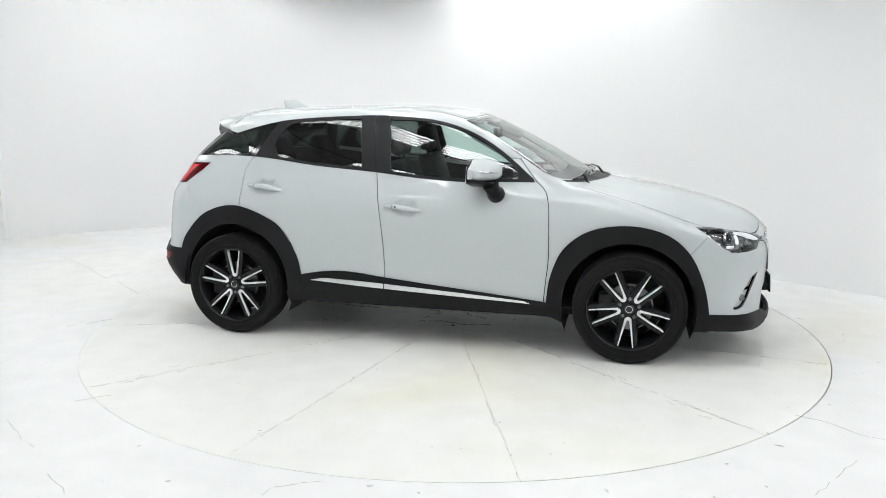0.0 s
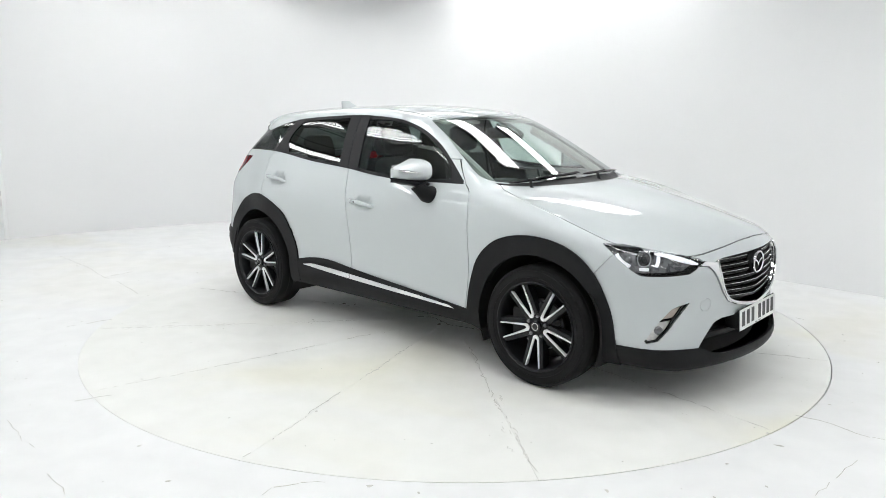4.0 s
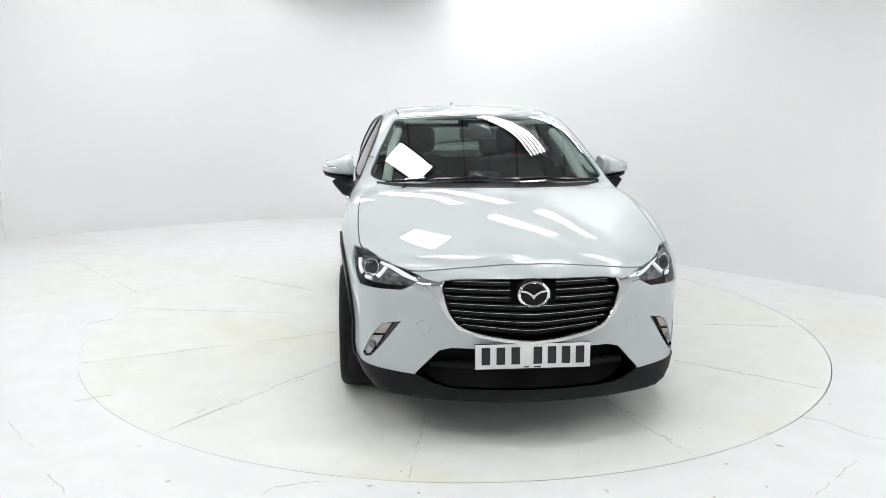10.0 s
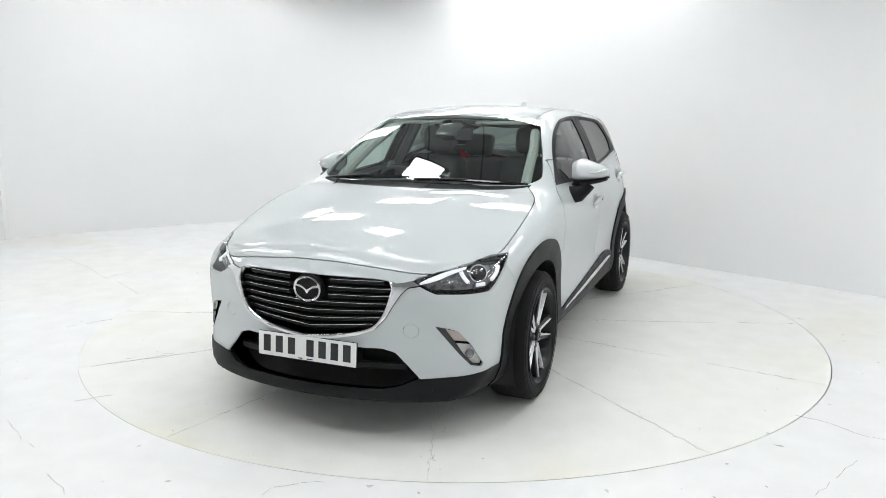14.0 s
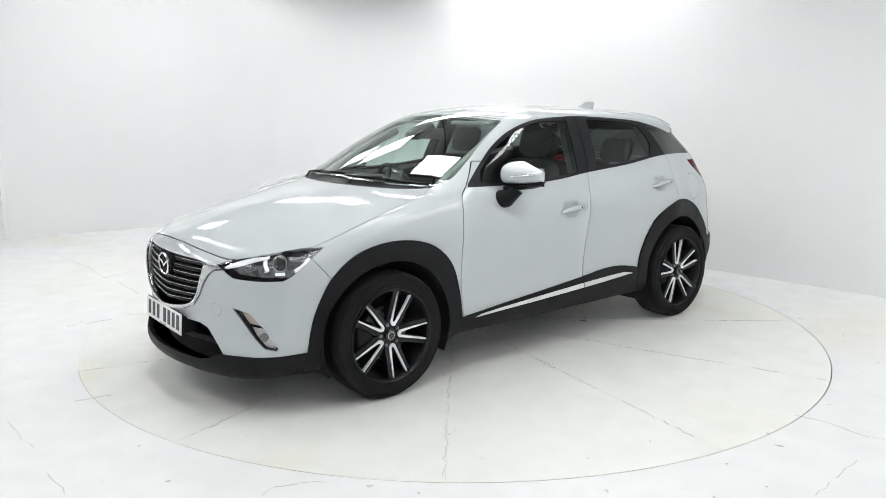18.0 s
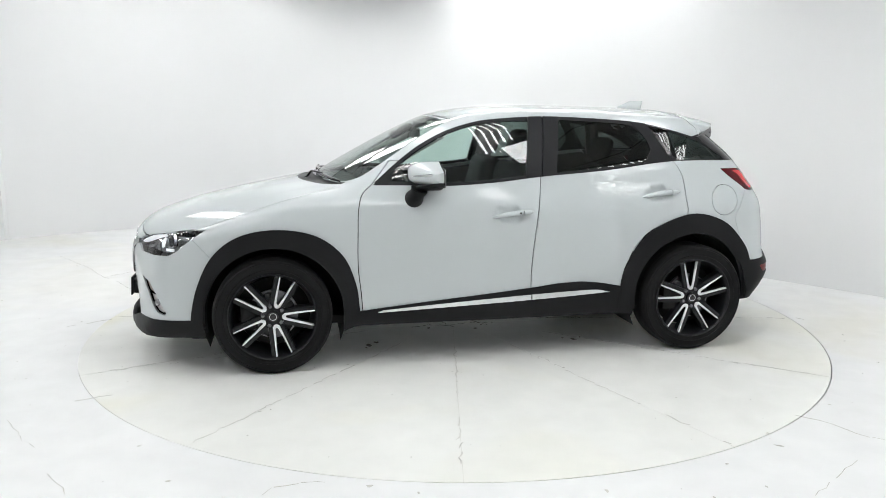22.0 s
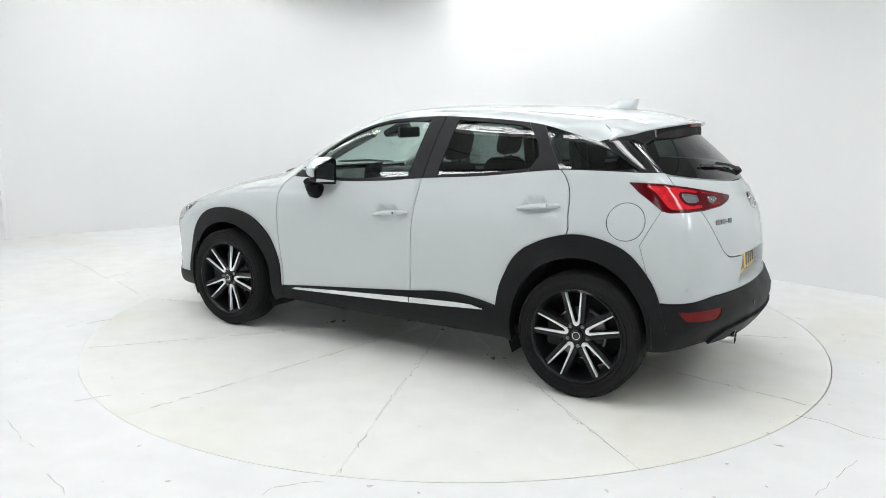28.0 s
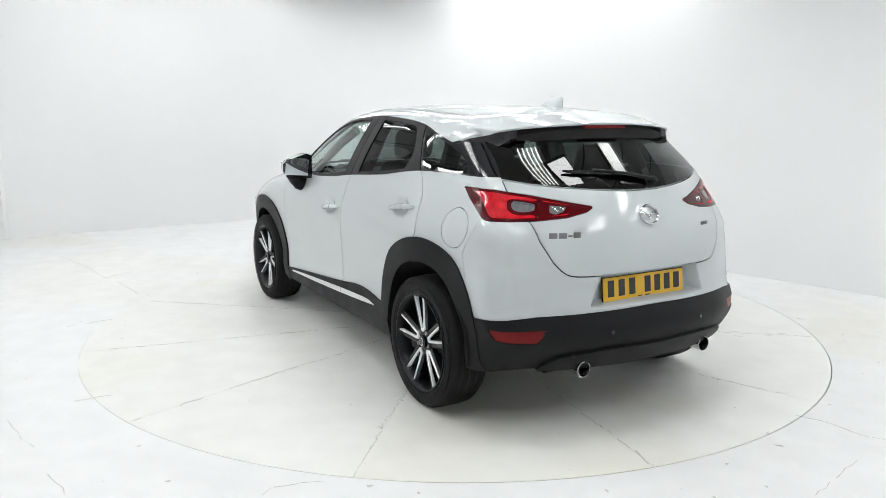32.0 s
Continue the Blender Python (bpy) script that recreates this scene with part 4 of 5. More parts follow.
part("intake_bar", ribbon(pts, [(0, 0, 1)] * 21, [(1, 0, 0.2)] * 21, 0.035, 0.05), CLAD, car)
for s in (1, -1):
    panel("tow_cover", ("tow_cover",), PAINT, car, s)


def number_plate(m, back):
    plate = part("number_plate", prism([(-0.26, -0.0555), (0.26, -0.0555), (0.26, 0.0555), (-0.26, 0.0555)], 0.003, m @ pose(0, 0, 0.006), 0.001), back, car, "flat registration plate with dark bars")
    part("plate_holder", prism([(-0.2615, -0.057), (0.2615, -0.057), (0.2615, 0.057), (-0.2615, 0.057)], 0.0075, m @ pose(0, 0, -0.002), 0.001), CLAD, plate, "black plastic plate holder")
    for x in (-0.197, -0.130, -0.063, 0.037, 0.101, 0.165, 0.229):
        part("plate_bar", prism([(x - 0.0195 - 0.016, -0.036), (x + 0.0195 - 0.016, -0.036), (x + 0.0195 - 0.016, 0.042), (x - 0.0195 - 0.016, 0.042)], 0.0012, m @ pose(0, 0, 0.0088)), INK, plate)
    for x, w in ((-0.03, 0.022), (0.02, 0.03)):
        part("plate_maker_bar", prism([(x - w / 2, -0.051), (x + w / 2, -0.051), (x + w / 2, -0.046), (x - w / 2, -0.046)], 0.0012, m @ pose(0, 0, 0.0088)), INK, plate)
    return plate


number_plate(Matrix(((0, 0, 1, 2.150), (1, 0, 0, 0), (0, 1, 0, 0.411), (0, 0, 0, 1))) @ pose(0, 0, 0, -4), WHITEPLATE)
bm = box((0.07, 0.50, 0.09), (2.11, 0, 0.405), 0.01)
part("plate_bracket", bm, CLAD, car)

INWARD = Vector((0.82, 0.57, 0.0))
for s in (1, -1):
    lamp = panel("headlight", ("headlight",), LENS, car, s, 0.001, 0.003, "clear swept headlight lens")
    panel("lamp_housing", ("headlight",), HOUSING, lamp, s, -0.004, 0.004, "grey headlight housing", (-0.060, -0.043, 0.0))

    def lamp_line(points, lift, per=6):
        out = []
        for a, z in curve_through(points, per):
            p, n = on_corner(a, z, 1)
            out.append((Vector(flip(p + INWARD * lift, s)), Vector(flip(n, s)), 0.0))
        return out
    # the guide and segments carry the added glow of LAMPWHITE
    upper = lamp_line([(1.195, 0.792), (1.30, 0.778), (1.40, 0.758), (1.515, 0.733)], -0.014)
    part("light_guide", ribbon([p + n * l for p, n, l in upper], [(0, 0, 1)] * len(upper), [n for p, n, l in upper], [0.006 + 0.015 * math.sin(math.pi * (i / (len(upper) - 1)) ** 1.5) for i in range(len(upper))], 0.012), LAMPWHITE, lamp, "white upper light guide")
    dark = lamp_line([(0.93, 0.812), (1.10, 0.812), (1.30, 0.790), (1.48, 0.766)], -0.006)
    part("brow", ribbon([p + n * l for p, n, l in dark], [(0, 0, 1)] * len(dark), [n for p, n, l in dark], 0.009, 0.03), GLOSSBLACK, lamp)
    p, n = on_corner(1.125, 0.760, 1)
    m = seat(p - INWARD * 0.050, (0.86, 0.48, 0.12), s)
    part("projector", lathe([(0.001, -0.02), (0.036, -0.02), (0.036, 0.0), (0.030, 0.012), (0.018, 0.020), (0.001, 0.023)], 28, m=m @ pose(0, 0, 0, 90)), GLOSSBLACK, lamp, "dark projector lens")
    part("projector_ring", lathe([(0.036, -0.01), (0.041, -0.01), (0.041, 0.006), (0.036, 0.006)], 28, close=True, m=m @ pose(0, 0, 0, 90)), CHROME, lamp)
    hoop = [(0.945, 0.780), (0.975, 0.747), (1.025, 0.724), (1.085, 0.713), (1.150, 0.713), (1.205, 0.727), (1.228, 0.750), (1.236, 0.772)]
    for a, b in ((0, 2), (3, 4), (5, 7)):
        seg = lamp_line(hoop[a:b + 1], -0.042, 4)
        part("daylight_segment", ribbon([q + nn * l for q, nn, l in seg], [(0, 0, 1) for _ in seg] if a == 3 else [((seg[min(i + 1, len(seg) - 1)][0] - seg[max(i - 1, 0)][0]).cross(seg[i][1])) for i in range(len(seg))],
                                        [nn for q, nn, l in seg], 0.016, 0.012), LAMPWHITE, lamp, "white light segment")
    part("side_reflector", ribbon([q for q, nn, l in lamp_line([(1.29, 0.735), (1.34, 0.722), (1.40, 0.712)], -0.030)], [(0, 0, 1)] * 13, [flip(INWARD, s)] * 13, 0.016, 0.01), HOUSING, lamp)
    fog = panel("fog_light", ("fog_light",), GLOSSBLACK, car, s, -0.012, -0.012, "black fog light bezel with lamps")
    panel("indicator", ("fog_indicator",), AMBER, fog, s, -0.008, 0.006, "pale amber indicator lens")
    panel("fog_reflector", ("fog_lamp",), LAMPSILVER, fog, s, -0.010, 0.006, "silver fog lamp surround")
    p, n = on_corner(1.212, 0.412, 1)
    part("fog_bulb", lathe([(0.001, -0.01), (0.021, -0.01), (0.021, 0.004), (0.017, 0.008), (0.012, 0.004), (0.001, 0.006)], 24, m=seat(p, n, s, -0.006) @ pose(0, 0, 0, 90)), STEEL, fog, "round grey fog lamp")
    # tail
    tl = panel("tail_light", ("tail_light",), DARKRED, car, s, 0.002, 0.02, "red swept tail light with dark edge")
    panel("red_lens", ("tail_bright",), REDLENS, tl, s, 0.003, 0.008, "bright red lens")
    panel("red_tip", ("tail_tip",), REDLENS, tl, s, 0.003, 0.008, "bright red lens")
    panel("red_foot", ("tail_foot",), REDLENS, tl, s, 0.003, 0.008, "bright red lens")
    for a0, a1, z0, z1, h in ((1.112, 1.225, 1.076, 1.067, 0.009), (1.224, 1.226, 1.064, 1.044, 0.004)):
        glint = [on_corner(a0 + (a1 - a0) * i / 6, z0 + (z1 - z0) * i / 6, -1) for i in range(7)]
        part("chrome_glint", ribbon([Vector(flip(p + n * 0.0005, s)) for p, n in glint], [(0, 0, 1)] * 7 if abs(a1 - a0) > 0.01 else [(0, 1, 0)] * 7, [flip(n, s) for p, n in glint], h, 0.006), LAMPGREY, tl, "silver edge inside the smoked lens")
    for k in range(5):
        a0 = 1.345 + 0.017 * k
        p, n = on_corner(a0, 1.053 - 0.006 * (k % 3), -1)
        part("reverse_facet", box((0.010, 0.008, 0.006), bevel=0.0015, turn=seat(p, n, s, 0.001) @ pose(0, 0, 0, 20 * (k % 3 - 1), 25 - 12 * k, 15 * k)), CHROME, tl, "silver facet")
    panel("outer_lens", ("tail_core",), DARKRED, tl, s, 0.001, 0.008)
    panel("inner_lens", ("tail_inner",), DARKRED, tl, s, 0.001, 0.008)
    panel("smoked_window", ("tail_smoke",), LAMPGREY, tl, s, -0.002, 0.008, "smoked dark lens")
    panel("reverse_lamp", ("tail_reverse",), LAMPGREY, tl, s, -0.002, 0.008, "clear reverse lamp")
    panel("rear_reflector", ("reflector",), REFLECTOR, car, s, 0.003, 0.01, "red reflector in the lower bumper")
    panel("sill_strip", ("sill_strip",), SATINCHROME, car, s, 0.017, 0.012, "bright sill strip")
    panel("sill_strip", ("sill_strip_rear",), SATINCHROME, car, s, 0.017, 0.012, "bright sill strip")
    panel("sill_base", ("sill_strip", "sill_strip_rear"), CLAD, car, s, 0.009, 0.02)
panel("fuel_flap", ("fuel_flap",), PAINT, car, 1)

# ---- tail: plate, badges, spoiler, fin, wiper, pipes ----
number_plate(Matrix(((0, 0, -1, -1.934), (-1, 0, 0, 0), (0, 1, 0, 0.668), (0, 0, 0, 1))) @ pose(0, 0, 0, -6), YELLOWPLATE)
p, n = on_end(0.0, 1.006, -1)
emblem(tailgate, seat(p, n, 1, 0.001) @ Matrix.Diagonal((1.0, 0.86, 1.0, 1.0)), 0.058)
for a, b, z, h in ((0.533, 0.498, 0.934, 0.030), (0.490, 0.455, 0.934, 0.030), (0.448, 0.430, 0.934, 0.008), (0.424, 0.392, 0.935, 0.030), (-0.385, -0.404, 0.934, 0.018), (-0.409, -0.428, 0.934, 0.018), (-0.433, -0.452, 0.934, 0.018)):
    pts = [on_end(abs(y), z, -1) for y in np.linspace(a, b, 4)]
    sg = 1 if a > 0 else -1
    part("badge_bar", ribbon([Vector(flip(q, sg)) + Vector(flip(nn, sg)) * 0.004 for q, nn in pts], [(0, 0, 1)] * 4, [flip(nn, sg) for q, nn in pts], h, 0.005), STEEL, tailgate, "small chrome badge bar")

HALF_EDGE = [(-1.355, on_side(-1.355, 1.340)[0].y + 0.003, 1.340), (-1.42, on_side(-1.42, 1.362)[0].y + 0.002, 1.363), (-1.50, 0.562, 1.391), (-1.575, 0.430, 1.411), (-1.622, 0.22, 1.424), (-1.640, 0.0, 1.429)]
EDGE = curve_through(HALF_EDGE + [flip(q, -1) for q in HALF_EDGE[-2::-1]], 7)
HALF_BASE = [tuple(on_side(-1.350, 1.346)[0]), tuple(on_side(-1.345, 1.390)[0]), tuple(on_side(-1.305, 1.425)[0]), tuple(on_top(-1.285, 0.46)[0]), tuple(on_top(-1.280, 0.23)[0]), tuple(on_top(-1.280, 0.0)[0])]
BASE = curve_through(HALF_BASE + [flip(q, -1) for q in HALF_BASE[-2::-1]], 7)
bm = bmesh.new()
rows = []
for i, (e, b) in enumerate(zip(EDGE, BASE)):
    v = abs(2 * i / (len(EDGE) - 1) - 1)
    base, tip = Vector(b), Vector(e)
    line = []
    for k in range(11):
        u = k / 10
        q = base.lerp(tip, u)
        c = np.array((q.x, abs(q.y), q.z))
        n = Vector(slope(c[None])[0])
        n.y = math.copysign(n.y, q.y)
        push = 0.004 * math.log1p(math.exp((0.002 - float(form(*c))) / 0.004))
        q += n * push * (1 if u < 0.8 else (1 - u) / 0.2)
        q.z += 0.007 * math.sin(math.pi * u) * (1 - v ** 4)
        line.append(q)
    thick = 1 - v ** 6
    line += [tip + Vector((0.003, 0, -0.009)), base.lerp(tip, 0.6) + Vector((0, 0, -0.034 * thick - 0.006)), base.lerp(tip, 0.1) + Vector((0, 0, -0.035 * thick - 0.008))]
    rows.append([bm.verts.new(q) for q in line])
for a, b in zip(rows, rows[1:]):
    for k in range(len(a)):
        j = (k + 1) % len(a)
        bm.faces.new((a[k], a[j], b[j], b[k]))
bmesh.ops.remove_doubles(bm, verts=bm.verts, dist=0.0004)
spoiler = part("spoiler", bm, PAINT, tailgate, "white roof spoiler over the rear window")
for s in (1, -1):
    bm = bmesh.new()
    fin = [(-1.335, on_side(-1.335, 1.330)[0].y, 1.330), (-1.42, 0.632, 1.358), (-1.535, 0.505, 1.391), (-1.542, 0.508, 1.355), (-1.515, 0.545, 1.325), (-1.468, 0.590, 1.300), (-1.40, 0.650, 1.305)]
    n = len(fin)
    a = [bm.verts.new(flip((q[0], q[1] + 0.004, q[2]), s)) for q in fin]
    b = [bm.verts.new(flip((q[0], q[1] - 0.03, q[2]), s)) for q in fin]
    bm.faces.new(a)
    bm.faces.new(b[::-1])
    for i in range(n):
        bm.faces.new((a[i], b[i], b[(i + 1) % n], a[(i + 1) % n]))
    part("spoiler_end", bm, GLOSSBLACK, spoiler, "black spoiler end plate")
pts = [(-1.632 + 0.30 * y * y, y, 1.408) for y in np.linspace(-0.13, 0.13, 9)]
part("brake_light", ribbon(pts, [(0, 0, 1)] * 9, [(-1, 0, -0.2)] * 9, 0.013, 0.02), REFLECTOR, spoiler, "dark red high brake light")
pts = [(-1.620 + 0.36 * y * y, y, 1.374 - 0.07 * y * y) for y in np.linspace(-0.545, 0.545, 15)]
part("spoiler_under", ribbon(pts, [(0, 0, 1)] * 15, [(-1, 0, -0.15)] * 15, [0.085 * max(0.12, 1 - (abs(i - 7) / 7) ** 3) for i in range(15)], 0.10), UNDER, spoiler)

bm = bmesh.new()
rows = []
for k in range(11):
    u = k / 10
    x0, x1 = -1.088 - 0.105 * u ** 1.1, -1.276 - 0.014 * u
    w = 0.026 * (1 - u ** 1.6) + 0.005
    ring = []
    for a in (2 * math.pi * i / 20 for i in range(20)):
        x = (x0 + x1) / 2 + (x0 - x1) / 2 * math.cos(a)
        foot = on_top(x, 0)[0].z - 0.003
        ring.append(bm.verts.new((x, w * math.sin(a) * (0.55 + 0.45 * math.sin(a / 2) ** 2), foot + (1.557 - foot) * u)))
    rows.append(ring)
for a, b in zip(rows, rows[1:]):
    for i in range(20):
        bm.faces.new((a[i], a[(i + 1) % 20], b[(i + 1) % 20], b[i]))
bm.faces.new(rows[-1])
bm.faces.new(rows[0][::-1])
part("aerial_fin", bm, PAINT, car, "white shark fin aerial")

p, n = on_end(0.12, 1.150, -1)
pivot = Vector((p.x, -0.12, p.z)) + n * 0.02
wiper = part("rear_wiper", lathe([(0.001, 0.0), (0.022, 0.0), (0.022, 0.02), (0.016, 0.028), (0.001, 0.03)], 20, m=seat((p.x, -0.12, p.z), (n.x, 0, n.z), 1) @ pose(0, 0, 0, 90)), CLAD, tailgate, "black rear wiper")
q, nq = on_end(0.22, 1.197, -1)
q2, n2 = on_end(0.36, 1.200, -1)
part("wiper_arm", tube([pivot, pivot.lerp(q + nq * 0.03, 0.5) + n * 0.008, q + nq * 0.028], [0.014, 0.011, 0.007], 8, flat=0.7), CLAD, wiper)
blade = [on_end(abs(y), 1.178 + 0.022 * (y + 0.05) / 0.4, -1) for y in np.linspace(-0.06, 0.36, 9)]
part("wiper_blade", tube([Vector((c[0].x, y, c[0].z)) + c[1] * 0.014 for c, y in zip(blade, np.linspace(-0.06, 0.36, 9))], [0.006] + [0.010] * 7 + [0.005], 6), GLOSSBLACK, wiper)
for s in (1, -1):
    pipe = part("exhaust_pipe", lathe([(0.030, -0.16), (0.036, -0.15), (0.037, -0.02), (0.0385, 0.0), (0.0345, 0.001), (0.033, -0.02), (0.031, -0.15)], 28, close=True, m=pose(-1.985, s * 0.395, 0.324, 0, 0, 90)), CHROME, car, "polished round exhaust tip")
    part("pipe_bore", lathe([(0.001, -0.13), (0.032, -0.13), (0.032, -0.125), (0.001, -0.125)], 20, m=pose(-1.985, s * 0.395, 0.324, 0, 0, 90)), UNDER, pipe)
    for (x, y, z) in ((-1.812, 0.744, 0.623),):
        p, n = on_side(x, z)
        part("parking_sensor", lathe([(0.001, 0.0), (0.012, 0.0), (0.012, 0.002), (0.001, 0.003)], 18, m=seat(p, n, s) @ pose(0, 0, 0, 90)), PAINT, rear_bumper, "small round parking sensor")
    p, n = on_end(0.283, 0.50, -1)
    part("parking_sensor", lathe([(0.001, 0.0), (0.011, 0.0), (0.011, 0.003), (0.001, 0.004)], 18, m=seat(p, n, s, 0.008) @ pose(0, 0, 0, 90)), GLOSSBLACK, rear_bumper)
bm = box((0.12, 0.56, 0.09), (-1.86, 0, 0.345), 0.03)
part("rear_valance", bm, CLAD, car)
bm = box((0.30, 0.84, 0.13), (-1.60, 0, 0.34), 0.04)
part("silencer", bm, UNDER, car)

# ---- handles, mirrors, wipers ----
for s in (1, -1):
    for x0, z0, x1, z1 in ((0.016, 0.874, -0.226, 0.903), (-0.924, 0.976, -1.165, 1.006)):
        pts, rad = [], []
        for i in range(13):
            u = i / 12
            x, z = x0 + (x1 - x0) * u, z0 + (z1 - z0) * u + 0.006 * math.sin(math.pi * u)
            p, n = on_side(x, z + (0.06 if 0.15 < u < 0.6 else 0))
            pts.append(flip((x, max(p.y, on_side(x, z)[0].y) + 0.004 + 0.026 * math.sin(math.pi * min(1, max(0, u * 1.06 - 0.03))) ** 0.6, z), s))
            rad.append(0.009 + 0.009 * math.sin(math.pi * min(1, u * 1.1 - 0.05 if u > 0.05 else 0.0)) ** 0.5 if 0 < u < 1 else 0.006)
        h = part("door_handle", tube(pts[:10], rad[:10], 12, flat=0.9), PAINT, car, "body coloured pull handle")
        part("handle_cap", tube(pts[9:], [r + 0.0012 for r in rad[9:]], 12, flat=0.9), PAINT, h)
        if x0 > -0.5:
            part("keyhole", lathe([(0.001, 0.0), (0.006, 0.0), (0.006, 0.002), (0.001, 0.002)], 14, m=pose(*pts[8], 0, 0, 0 if s > 0 else 180) @ pose(0, 0.0165, 0)), INK, h)

    mirror = new("door_mirror")
    mirror.parent = car
    mirror["label"] = "white door mirror with a black foot"

    def mirror_shell(zl, zh, x_back, depth, power, span=1.0):
        bm = bmesh.new()
        rows = []
        for k in range(19):
            u = k / 18
            y = 0.818 + 0.200 * u * span
            fade = (1 - 0.70 * max(0, (u - 0.15) / 0.85) ** 1.6) * (0.86 + 0.14 * min(1, u / 0.15))
            lo, hi = zl(u), zh(u)
            mid, hh = (lo + hi) / 2, (hi - lo) / 2
            end = 1 - 0.34 * max(0, (u - 0.84) / 0.16) ** 2.0
            if hi - lo > 0.06:
                hh *= end * (0.92 + 0.08 * min(1, u / 0.12))
            fade *= end
            line = []
            for i in range(15):
                a = math.pi * (i / 14 - 0.5)
                f = abs(math.cos(a)) ** power
                z = mid + hh * math.copysign(abs(math.sin(a)) ** 0.72, a)
                z -= (0.006 * (1 - f) ** 2 + 0.006 * f) * max(0, math.sin(a)) * min(1, hh / 0.05)
                line.append(bm.verts.new(flip((x_back + depth * fade * f, y, z), s)))
            rows.append(line)
        for a, b in zip(rows, rows[1:]):
            for i in range(14):
                bm.faces.new((a[i], a[i + 1], b[i + 1], b[i]))
            bm.faces.new((a[14], a[0], b[0], b[14]))
        bm.faces.new(rows[0])
        bm.faces.new(rows[-1][::-1])
        return bm
    top = lambda u: 1.207 - 0.056 * max(0, u - 0.18) / 0.82 - 0.05 * max(0, 0.18 - u)
    part("mirror_cap", mirror_shell(lambda u: 1.064 + 0.012 * u + 0.016 * u * u, top, 0.336, 0.178, 0.62), PAINT, mirror, "white mirror cap")
    part("mirror_base", mirror_shell(lambda u: 1.034 + 0.034 * u * u, lambda u: 1.066 + 0.012 * u + 0.016 * u * u, 0.334, 0.155, 0.62, 0.94), CLAD, mirror, "black lower mirror shell")
    part("mirror_rim", mirror_shell(lambda u: 1.044 + 0.030 * u, lambda u: top(u) - 0.003, 0.327, 0.02, 0.4), GLOSSBLACK, mirror)
    part("mirror_glass", prism([(-0.085, -0.055), (0.075, -0.066), (0.085, 0.040), (0.03, 0.055), (-0.07, 0.045)], 0.003, Matrix(((0, 0, -1, 0.3255), (-s, 0, 0, s * 0.925), (0, 1, 0, 1.118), (0, 0, 0, 1)))), MIRROR, mirror, "mirror glass")
    p, n = on_side(0.475, 0.985)
    part("mirror_foot", tube([flip((0.475, p.y - 0.02, 0.985), s), flip((0.474, p.y + 0.030, 0.995), s), flip((0.465, 0.895, 1.022), s), flip((0.455, 0.905, 1.05), s)], [0.055, 0.050, 0.040, 0.050], 16), CLAD, mirror, "black mirror foot")
    pts = [flip((0.336 + 0.178 * f, y, 1.122 + 0.005 * i), s) for i, (f, y) in enumerate(((0.885, 0.91), (0.77, 0.945), (0.60, 0.982), (0.36, 1.008)))]
    part("mirror_indicator", tube(pts, [0.002, 0.005, 0.006, 0.006], 8, flat=0.9), SATINCHROME, mirror, "thin silver indicator strip")

for y0, y1, z0 in ((-0.62, -0.02, 0.0), (0.02, 0.66, 0.0)):
    # a wiper: its pivot on the scuttle, the arm and the blade on the glass foot
    px, nn = on_top(1.075 - 0.28 * (y0 + 0.10) ** 2, abs(y0 + 0.10))
    wp = part("wiper", lathe([(0.001, -0.02), (0.016, -0.02), (0.016, 0.012), (0.010, 0.018), (0.001, 0.018)], 16, m=pose(px.x, y0 + 0.10, px.z - 0.016, 90)), CLAD, car, "black windscreen wiper")
    line = []
    for i in range(11):
        u = i / 10
        y = y0 + (y1 - y0) * u
        xx = 1.010 - 0.26 * y * y - 0.018 * u
        q, nq = on_top(xx, abs(y))
        line.append(Vector((q.x, y, q.z)) + Vector((nq.x, math.copysign(nq.y, y), nq.z)) * 0.016)
    part("wiper_blade", tube(line, [0.005] + [0.009] * 9 + [0.005], 6), GLOSSBLACK, wp)
    part("wiper_arm", tube([Vector((px.x, y0 + 0.10, px.z - 0.004)), line[2] + Vector((0.03, 0, 0.004)), line[5] + Vector((0, 0, 0.010))], [0.010, 0.009, 0.006], 8, flat=0.6), CLAD, wp)

# ---- cabin ----
panel("headlining", ("roof",), LINING, car, 0, -0.035, 0.004, "pale fabric headlining")
for s in (1, -1):
    panel("door_card", ("front_door", "rear_door"), DASH, car, s, -0.07, 0.01, "black door trim")
    panel("inner_trim", ("body",), DASH, car, s, -0.022, 0.004)
bm = bmesh.new()
dash = [(1.06, 0.55), (1.06, 1.035), (0.92, 1.045), (0.78, 1.030), (0.66, 1.000), (0.60, 0.955), (0.62, 0.88), (0.66, 0.70), (0.70, 0.55)]
rows = [[bm.verts.new((x - 0.22 * (y / 0.7) ** 2 * (x > 0.8), y, z)) for x, z in dash] for y in np.linspace(-0.69, 0.69, 9)]
for a, b in zip(rows, rows[1:]):
    for i in range(len(dash)):
        bm.faces.new((a[i], a[(i + 1) % len(dash)], b[(i + 1) % len(dash)], b[i]))
bm.faces.new(rows[0])
bm.faces.new(rows[-1][::-1])
dashboard = part("dashboard", bm, DASH, car, "black dashboard")
part("instrument_hood", box((0.20, 0.36, 0.10), (0.63, -0.37, 1.010), 0.045, segments=3), DASH, dashboard)
part("centre_screen", box((0.018, 0.19, 0.115), (0.655, 0.0, 1.055), 0.006, pose(0, 0, 0, 0, -12)), GLOSSBLACK, dashboard)
part("centre_console", box((0.85, 0.22, 0.30), (0.22, 0, 0.55), 0.04), DASH, car)
turn = pose(0.36, -0.37, 0.945, 0, -66, 0)
